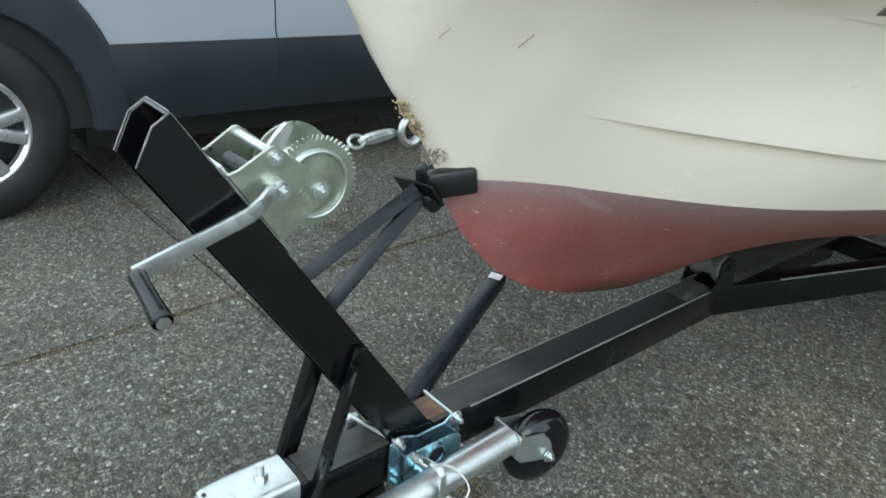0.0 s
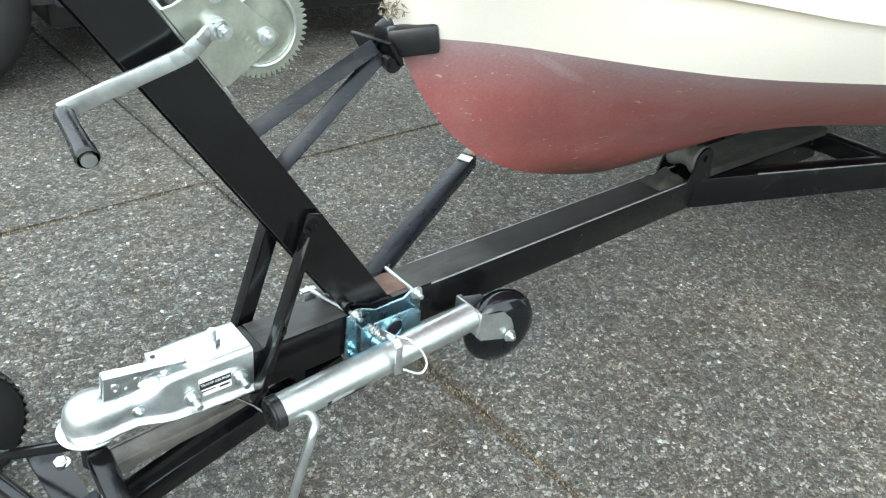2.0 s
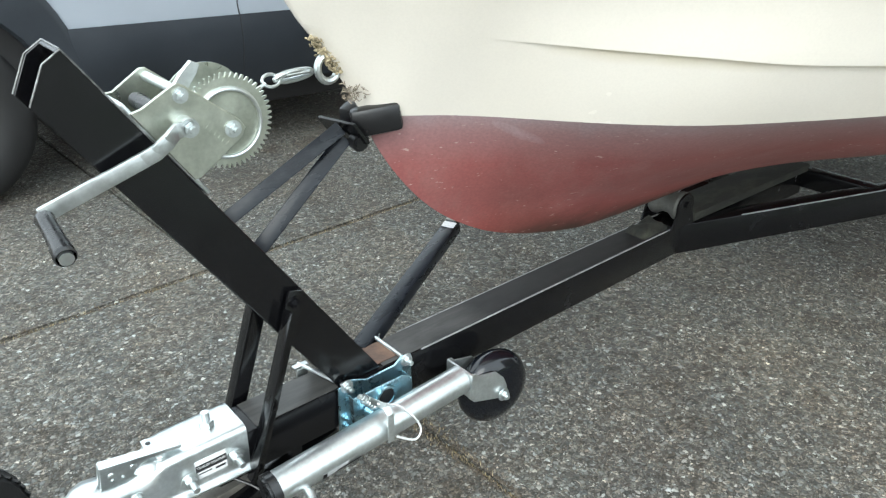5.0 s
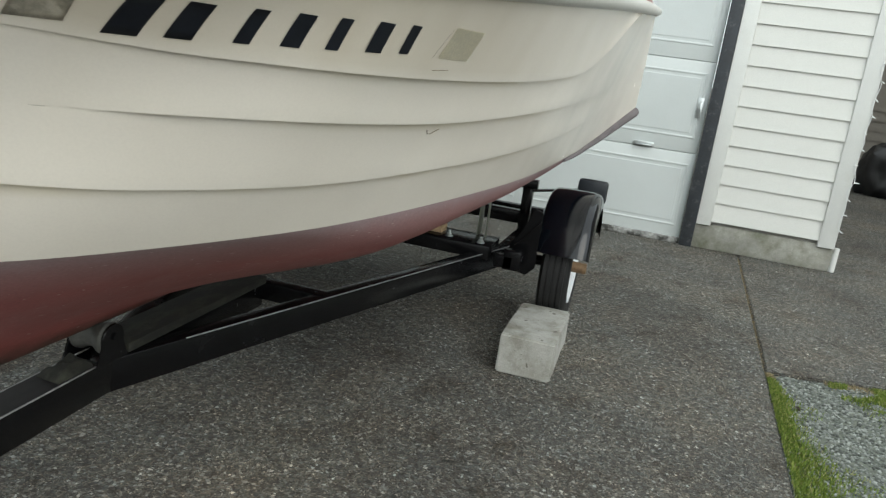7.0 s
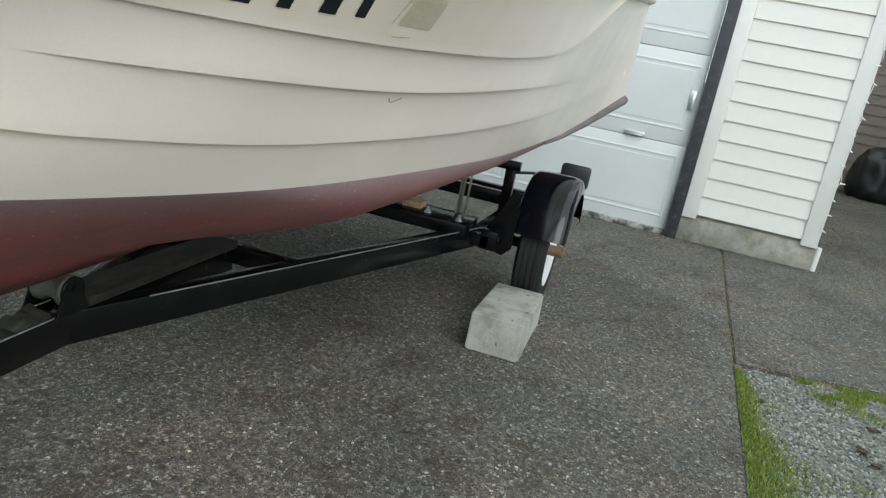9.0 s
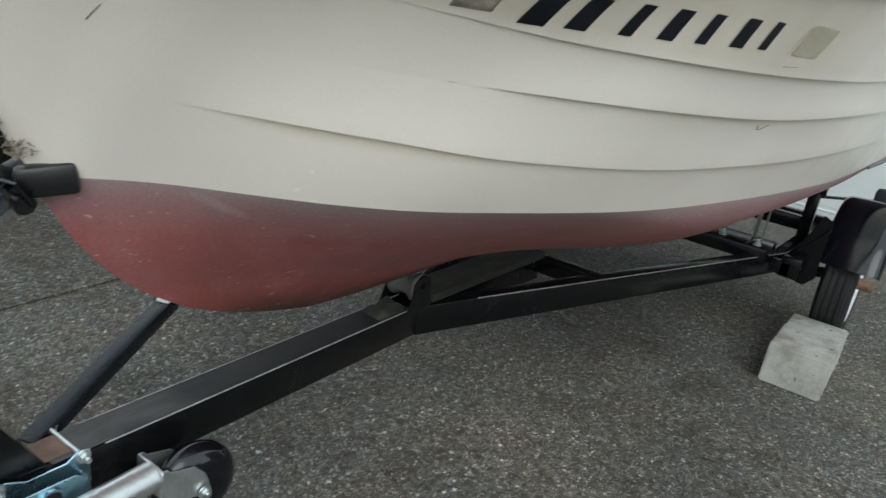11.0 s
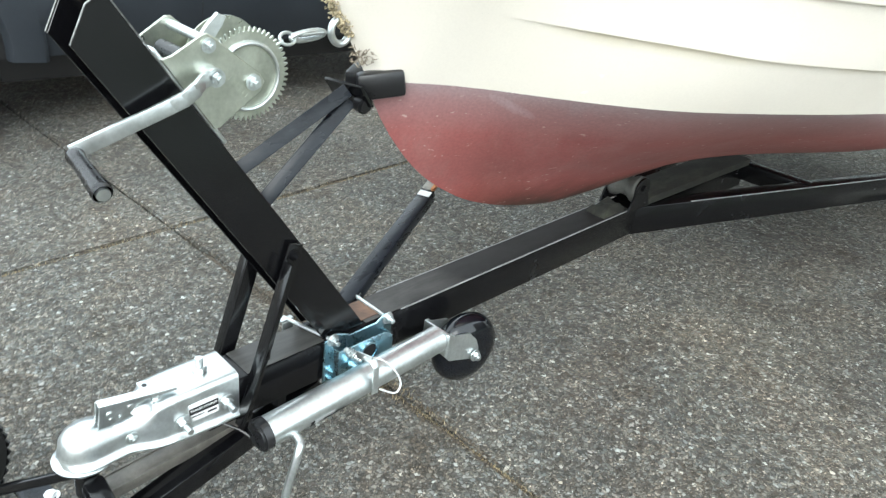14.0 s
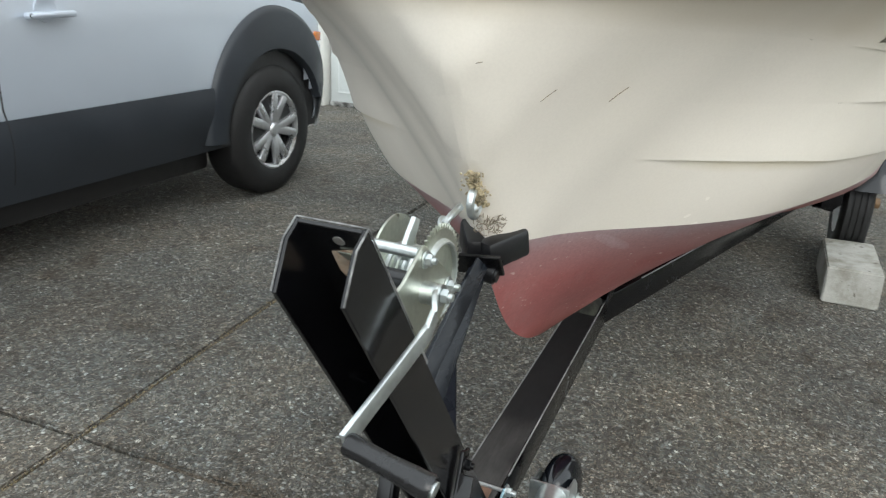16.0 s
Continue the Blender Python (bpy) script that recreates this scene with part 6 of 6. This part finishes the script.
# ---- the parked car ----
def car():
    c = thing("suv", "silver compact SUV with grey plastic cladding, parked nose-in", "car")
    Y = 2.10
    FX, RX, HZ = 2.905, 0.130, 0.352

    def y_at(x, z):
        """The flank: bulges at the shoulder, tucks in at sill, roof and ends."""
        y = Y + 0.045 * step(0.62 - z, 0, 0.35) + 0.01 * step(z, 0.95, 1.1) + 0.30 * step(z, 1.08, 1.75)
        y += 0.55 * step(x, 3.2, 3.80) ** 2 + 0.30 * step(-x, 0.25, 0.60)
        return y

    def top_z(x):
        return lerp(x, [-0.62, -0.5, -0.3, 0.2, 1.2, 1.9, 2.45, 2.75, 3.4, 3.65, 3.78], [0.95, 1.15, 1.55, 1.66, 1.68, 1.62, 1.28, 1.08, 0.98, 0.86, 0.70])

    def arch(x, z, r):
        return min(math.hypot(x - FX, z - HZ), math.hypot(x - RX, z - HZ)) < r

    def skin(zlo, zhi, x0, x1, lift, cut, nx=150, nz=26):
        bm = bmesh.new()
        cols = []
        for i in range(nx + 1):
            x = x0 + (x1 - x0) * i / nx
            a, b = (zlo(x) if callable(zlo) else zlo), (zhi(x) if callable(zhi) else zhi)
            cols.append([bm.verts.new((x, y_at(x, a + (b - a) * j / nz) - lift - (0.022 * math.sin(math.pi * min(1, 0.06 + 0.94 * j / nz)) if lift else 0), a + (b - a) * j / nz)) for j in range(nz + 1)])
        for a, b in zip(cols, cols[1:]):
            for j in range(nz):
                mid = (a[j].co + b[j + 1].co) / 2
                if cut and arch(mid.x, mid.z, cut):
                    continue
                bm.faces.new((a[j], b[j], b[j + 1], a[j + 1]))
        bmesh.ops.delete(bm, geom=[v for v in bm.verts if not v.link_faces], context="VERTS")
        bmesh.ops.recalc_face_normals(bm, faces=bm.faces)
        return bm

    part("body_side", skin(0.62, lambda x: min(1.12, top_z(x)), -0.60, 3.76, 0.0, 0.53), "silver", c, "dusty silver painted flank", angle=60)
    part("sill_cladding", skin(0.325, 0.635, -0.60, 3.76, 0.014, 0.435, 170, 18), "cladding", c, "grey plastic sill cladding", angle=60)
    up = bmesh.new()
    xs = [-0.60 + i * 4.36 / 60 for i in range(61)]
    prev = None
    for x in xs:
        t = top_z(x)
        lo = min(1.12, t)
        row = [(y_at(x, lo + (t - lo) * k / 6), lo + (t - lo) * k / 6) for k in range(7)]
        w = 3.90
        full = row + [(Y + 0.55, t + 0.02), (3.0, t + 0.03), (w - 0.45, t + 0.02)] + [(2 * 3.0 - a, b) for a, b in reversed(row)]
        col = [up.verts.new((x, a, b)) for a, b in full]
        if prev:
            for i in range(len(col) - 1):
                up.faces.new((prev[i], col[i], col[i + 1], prev[i + 1]))
        prev = col
    bmesh.ops.recalc_face_normals(up, faces=up.faces)
    part("upper_body", up, "silver", c, angle=50)
    far = bmesh.new()
    add_box(far, pose(1.58, 3.0, 0.74), (4.0, 1.50, 0.72), 0.05)
    part("body_core", far, "cladding", c)
    # black box added under the car to block light and deepen its shade
    low = bmesh.new()
    add_box(low, pose(1.52, 3.0, 0.30), (1.95, 1.55, 0.20), 0.03)
    part("underbody", low, "ink", c)
    # dark strip stands for the shade in the belt crease
    part("belt_line", add_sweep(bmesh.new(), [V(x, y_at(x, 1.118) - 0.001, 1.118) for x in (-0.2, 0.4, 1.0, 1.6, 2.2, 2.6)], 0.003, 6), "cladding", c)
    for xa, xb in ((-0.25, 0.55), (0.62, 1.28), (1.36, 2.20)):
        pts = [(xa + 0.10, 1.20), (xb + (0.05 if xb < 2 else 0.10), 1.20), (xb - (0.0 if xb < 2 else 0.35), 1.54), (xa + 0.12, 1.54)]
        part("side_window", plate([(x, y_at(x, z) - 0.006, z) for x, z in pts], 0.01, (0, 1, 0)), "glass", c)
    for hx in (FX, RX):
        bm = bmesh.new()
        prev = None
        for i in range(33):
            a = radians(18 + i * 161 / 32) if hx == FX else radians(-4 + i * 188 / 32)
            col = []
            for r, dy in ((0.425, 0.06), (0.425, -0.010), (0.436, -0.026), (0.535, -0.030), (0.562, -0.012), (0.568, 0.02)):
                x, z = hx + r * math.cos(a), HZ + r * math.sin(a) * (1.16 if math.sin(a) > 0 and r > 0.5 else 1.0)
                col.append(bm.verts.new((x, Y + dy + 0.55 * step(x, 3.2, 3.80) ** 2 + 0.20 * step(-x, 0.25, 0.60), z)))
            if prev:
                for j in range(5):
                    bm.faces.new((prev[j], col[j], col[j + 1], prev[j + 1]))
            prev = col
        bmesh.ops.recalc_face_normals(bm, faces=bm.faces)
        part("wheel_arch", bm, "cladding", c, "grey plastic wheel arch flare", angle=50)
        liner = rod((hx, Y + 0.03, HZ), (hx, Y + 0.30, HZ), 0.43, 40)
        for v in liner.verts:
            v.co.z = max(v.co.z, HZ - 0.03)
        part("arch_liner", liner, "ink", c)
        m = axis_pose((hx, Y + 0.115, HZ), (0, -1, 0))
        ty = part("tyre", lathe([(0.20, -0.10), (0.215, -0.112), (0.27, -0.118), (0.32, -0.108), (0.345, -0.09), (0.352, -0.07), (0.352, 0.07), (0.345, 0.09), (0.32, 0.108), (0.27, 0.118), (0.215, 0.112), (0.20, 0.10)], m, 56), "tread", c)
        rim = part("rim", lathe([(0.0, 0.02), (0.19, 0.02), (0.195, 0.085), (0.205, 0.108), (0.213, 0.110), (0.213, 0.0), (0.0, 0.0)], m, 48), "ink", c)
        sp = bmesh.new()
        for k in range(5):
            for off in (-0.24, 0.24):
                a = 2 * math.pi * k / 5 + 0.62
                p0 = m @ V(0.03 * math.cos(a), 0.03 * math.sin(a), 0.085)
                p1 = m @ V(0.200 * math.cos(a + off), 0.200 * math.sin(a + off), 0.098)
                add_beam(sp, p0, p1, 0.050, 0.030, 0.012, (0, -1, 0))
        add_lathe(sp, [(0, 0.112), (0.03, 0.110), (0.042, 0.098), (0.05, 0.08), (0, 0.07)], m, 28)
        add_lathe(sp, [(0.188, 0.07), (0.192, 0.100), (0.206, 0.112), (0.214, 0.110), (0.214, 0.08)], m, 48)
        part("spoke", sp, "alloy", rim, "five split-spoke alloy wheel")
    for xx, zz0, zz1 in ((1.318, 0.40, 1.15), (0.50, 0.80, 1.12)):
        pts = [V(xx - 0.10 * step(z, 0.75, 1.3) * (1 if xx > 1 else -1), 0, z) for z in [zz0 + (zz1 - zz0) * k / 14 for k in range(15)]]
        pts = [V(p.x, y_at(p.x, p.z) - (0.0135 + 0.022 * math.sin(math.pi * min(1, 0.06 + 0.94 * (p.z - 0.325) / 0.31)) if p.z < 0.63 else 0.0), p.z) for p in pts]
        part("door_gap", add_sweep(bmesh.new(), pts, 0.003, 6), "ink", c)
    for hx in (1.437, 0.50):
        hb = beam((hx, Y - 0.030, 0.985), (hx + 0.206, Y - 0.030, 0.991), 0.024, 0.036, 0.0115, (0, -1, 0))
        hd = part("door_handle", hb, "silver", c, "silver pull handle")
        part("key_lock", rod((hx + 0.012, Y - 0.046, 0.986), (hx + 0.012, Y - 0.030, 0.986), 0.008, 12), "ink", hd)
        part("handle_cup", lathe([(0, 0), (0.040, 0.0), (0.046, -0.002), (0.048, 0.004), (0.0, 0.012)], axis_pose((hx + 0.105, Y - 0.001, 1.005), (0, 1, 0)), 24), "silver", hd)
    nose = bmesh.new()
    prev = None
    for i in range(9):
        z = 0.30 + 0.47 * i / 8
        col = [nose.verts.new((3.20 + 0.52 * k / 10, Y + 0.012 + 0.02 * (1 - min(1, i / 2)) + 0.30 * (k / 10) ** 2.4, z)) for k in range(11)]
        if prev:
            for k in range(10):
                if math.hypot(col[k].co.x - FX, z - HZ) > 0.40:
                    nose.faces.new((prev[k], prev[k + 1], col[k + 1], col[k]))
        prev = col
    bmesh.ops.delete(nose, geom=[v for v in nose.verts if not v.link_faces], context="VERTS")
    bmesh.ops.recalc_face_normals(nose, faces=nose.faces)
    part("front_bumper", nose, "silver", c, "silver wrap-round bumper corner", angle=60)
    lamp = plate([(3.20, Y + 0.004, 0.80), (3.18, Y + 0.002, 0.90), (3.32, Y + 0.01, 0.955), (3.56, Y + 0.16, 0.93), (3.56, Y + 0.16, 0.77), (3.34, Y + 0.02, 0.77)], 0.05, (0, 1, 0), 0.004)
    hl = part("headlamp", lamp, "glass", c, "dark smoked headlamp")
    part("side_marker", beam((3.29, Y - 0.002, 0.835), (3.385, Y + 0.022, 0.828), 0.02, 0.052, 0.006), "amber", hl, "amber turn lamp")
    return c


car()

# ---- gravel, grass and growth ----
def vary(name, stops):
    """A material whose colour changes from piece to piece of a scattered mesh."""
    m, n, l, p = nodes_of(name)
    geo = n.new("ShaderNodeNewGeometry")
    r = ramp(n, l, geo.outputs["Random Per Island"], stops)
    l.new(r.outputs[0], p.inputs["Base Color"])
    p.inputs["Roughness"].default_value = 0.85
    return m


M["stones"] = vary("gravel_stones", [(0.0, (0.05, 0.055, 0.048)), (0.4, (0.13, 0.142, 0.128)), (0.75, (0.215, 0.232, 0.212)), (1.0, (0.36, 0.38, 0.35))])
M["blades"] = vary("grass_blades", [(0.0, (0.08, 0.13, 0.016)), (0.45, (0.145, 0.215, 0.026)), (0.82, (0.25, 0.31, 0.055)), (1.0, (0.38, 0.34, 0.16))])
M["straw"] = vary("dry_straw", [(0.0, (0.16, 0.12, 0.06)), (0.6, (0.34, 0.27, 0.15)), (1.0, (0.50, 0.42, 0.26))])


def gravel_place(r):
    while True:
        x = 1.2 + 2.45 * r.random()
        y = ey(x) - 0.006 - 1.5 * r.random() ** 1.4
        if x < verge_x(y) - 0.004:
            return x, y, -0.010


def verge_place(r):
    """Lush along the slab's edge, tufts and dry moss along the far path."""
    if r.random() < 0.72:
        x = 1.2 + 2.08 * r.random()
        w = (0.022 + 0.060 * step(3.25 - x, 0.0, 0.9)) * (1 + 0.7 * noise.noise(V(x * 4, 1.7, 0)))
        return x, ey(x) - 0.004 - abs(r.gauss(0, max(0.010, w))), -0.009
    for _ in range(40):
        y = -1.78 - 0.9 * r.random()
        x = verge_x(y) - 0.006 - abs(r.gauss(0, 0.05 + 0.10 * step(-y, 1.9, 2.25)))
        if noise.noise(V(x * 9.0, y * 9.0, 2.0)) + 0.25 * step(-y, 1.9, 2.3) > 0.20:
            break
    return x, y, -0.009


def moss_place(r):
    """Bleached moss on the gravel's far edge and in its corner."""
    if r.random() < 0.3:
        return verge_x(-1.71) - abs(r.gauss(0, 0.03)), -1.712 - abs(r.gauss(0, 0.012)), -0.009
    y = -1.95 - 0.9 * r.random()
    return verge_x(y) - abs(r.gauss(0, 0.025)), y, -0.009


def patch_place(r):
    for _ in range(60):
        x, y = 1.2 + 2.1 * r.random(), -1.70 - 1.3 * r.random()
        if noise.noise(V(x * 2.6, y * 2.6, 9.0)) + 0.35 * noise.noise(V(x * 9.0, y * 9.0, 3.0)) + 0.5 * math.exp(-((x - 2.55) ** 2 + (y + 2.08) ** 2) / 0.02) > 0.28:
            break
    return x, y, -0.009


scatter_mesh("gravel_stones", 34000, gravel_place, 0.0076, "stones", "loose grey crushed gravel beside the driveway", "gravel", 0.7)
scatter_mesh("grass_verge", 26000, verge_place, 0.018, "blades", "bright mossy grass along the concrete edge", "grass", tall=True)
scatter_mesh("grass_patch", 8000, patch_place, 0.014, "blades", "thin grass growing through the gravel", "grass", tall=True)


scatter_mesh("dry_moss", 3500, moss_place, 0.013, "straw", "bleached dry moss along the gravel edge", "moss", tall=True)


def joint_place(r):
    k = r.random()
    if k < 0.45:
        y = -1.4 + 1.9 * r.random()
        d = r.gauss(0, 0.003 + 0.022 * max(0.0, noise.noise(V(2.2, y * 7.0, 0.4))))
        return jx(y) + d, y, -0.008 if abs(d) < 0.006 else 0.0012
    if k < 0.75:
        x = -0.3 + 2.6 * r.random()
        d = r.gauss(0, 0.003 + 0.018 * max(0.0, noise.noise(V(x * 6.0, 5.1, 0.4))))
        return x, jy(x) + d, -0.008 if abs(d) < 0.006 else 0.0012
    x = 3.36 + 2.2 * r.random()
    return x, ey(x) + r.gauss(0, 0.004), -0.008


scatter_mesh("joint_litter", 5200, joint_place, 0.008, "straw", "dry moss and grit caught in the driveway joints", "litter", tall=True)


M["grit"] = vary("joint_grit", [(0.0, (0.04, 0.032, 0.024)), (0.5, (0.08, 0.064, 0.047)), (0.85, (0.12, 0.098, 0.072)), (1.0, (0.19, 0.168, 0.135))])


def grit_place(r):
    """Along the joints, in patches and thickest beside the tongue."""
    while True:
        if r.random() < 0.72:
            y = -1.45 + 2.4 * r.random()
            thick = 0.25 + noise.noise(V(2.2, y * 5.0, 0.4))
            d = r.gauss(0, 0.003 + 0.016 * max(0.0, thick))
            p = (jx(y) + d, y, 0.0006 if abs(d) > 0.007 else -0.008)
        else:
            x = -0.6 + 3.2 * r.random()
            thick = 0.1 + noise.noise(V(x * 5.0, 5.1, 0.4))
            d = r.gauss(0, 0.003 + 0.012 * max(0.0, thick))
            p = (x, jy(x) + d, 0.0006 if abs(d) > 0.007 else -0.008)
        if thick > -0.1 or r.random() < 0.3:
            return p


scatter_mesh("joint_grit", 7000, grit_place, 0.0036, "grit", "brown dirt and grit packed along the driveway joints", "dirt", 0.45)


def dead_leaf(x, y, turn, size):
    """A curled brown leaf lying on the gravel."""
    bm = bmesh.new()
    rows = []
    for i in range(7):
        t = i / 6
        w = size * 0.34 * math.sin(math.pi * min(1.0, 0.06 + 0.94 * t)) ** 0.8
        rows.append([bm.verts.new((size * (t - 0.5), w * k, 0.004 + size * 0.16 * k * k + size * 0.22 * (t - 0.5) ** 2)) for k in (-1, -0.5, 0, 0.5, 1)])
    for a, b in zip(rows, rows[1:]):
        for k in range(4):
            bm.faces.new((a[k], b[k], b[k + 1], a[k + 1]))
    add_sweep(bm, [V(size * 0.48, 0, 0.004 + size * 0.05), V(size * 0.75, size * 0.05, 0.006)], 0.0009, 5)
    bmesh.ops.solidify(bm, geom=[f for f in bm.faces if len(f.verts) == 4 and abs(f.normal.z) > 0.2], thickness=0.0006)
    leaf = part("dead_leaf", bm, "leaf", None, angle=60)
    leaf.matrix_world = pose(x, y, -0.004, 0, 0, turn)
    return tagged(leaf, "curled dark brown dead leaf lying on gravel", "leaf", "leaves on the gravel")


for x, y, turn, size in ((2.82, -2.10, 20, 0.055), (2.735, -2.13, 110, 0.045), (3.04, -2.19, 75, 0.050), (3.02, -1.79, 200, 0.030)):
    dead_leaf(x, y, turn, size)


def growth():
    """Dry barnacled growth and frayed fibres at the bow eye."""
    rng = random.Random(11)
    bm = bmesh.new()
    for _ in range(260):
        z = rng.uniform(0.872, 0.926)
        x = lerp(z, [0.84, 0.88, 0.92, 0.945], [0.486, 0.46, 0.433, 0.412]) + rng.uniform(-0.007, 0.006)
        y = rng.gauss(-0.003, 0.0065)
        q = V(x, y, z)
        bmesh.ops.create_icosphere(bm, subdivisions=1, radius=rng.uniform(0.0012, 0.0032), matrix=Matrix.Translation(q) @ Matrix.Rotation(rng.random() * 3, 4, "X") @ Matrix.Diagonal((1, rng.uniform(0.5, 1.2), rng.uniform(0.5, 1.6), 1)))
    part("bow_growth", bm, "growth", boat, "dry brown growth crusted round the bow eye")
    bm = bmesh.new()
    for _ in range(70):
        a = V(0.486 + rng.uniform(-0.012, 0.016), rng.uniform(-0.028, 0.012), 0.838 + rng.uniform(-0.012, 0.014))
        d = V(rng.uniform(-0.6, 0.7), rng.uniform(-1, 0.3), rng.uniform(-0.3, 1)).normalized() * rng.uniform(0.006, 0.014)
        add_sweep(bm, [a, a + d * 0.5 + V(0, 0, rng.uniform(-0.004, 0.004)), a + d], [0.0009, 0.0007, 0.0003], 5)
    part("frayed_fibre", bm, "oldrope", boat, "frayed dark fibres behind the bow pad")


growth()
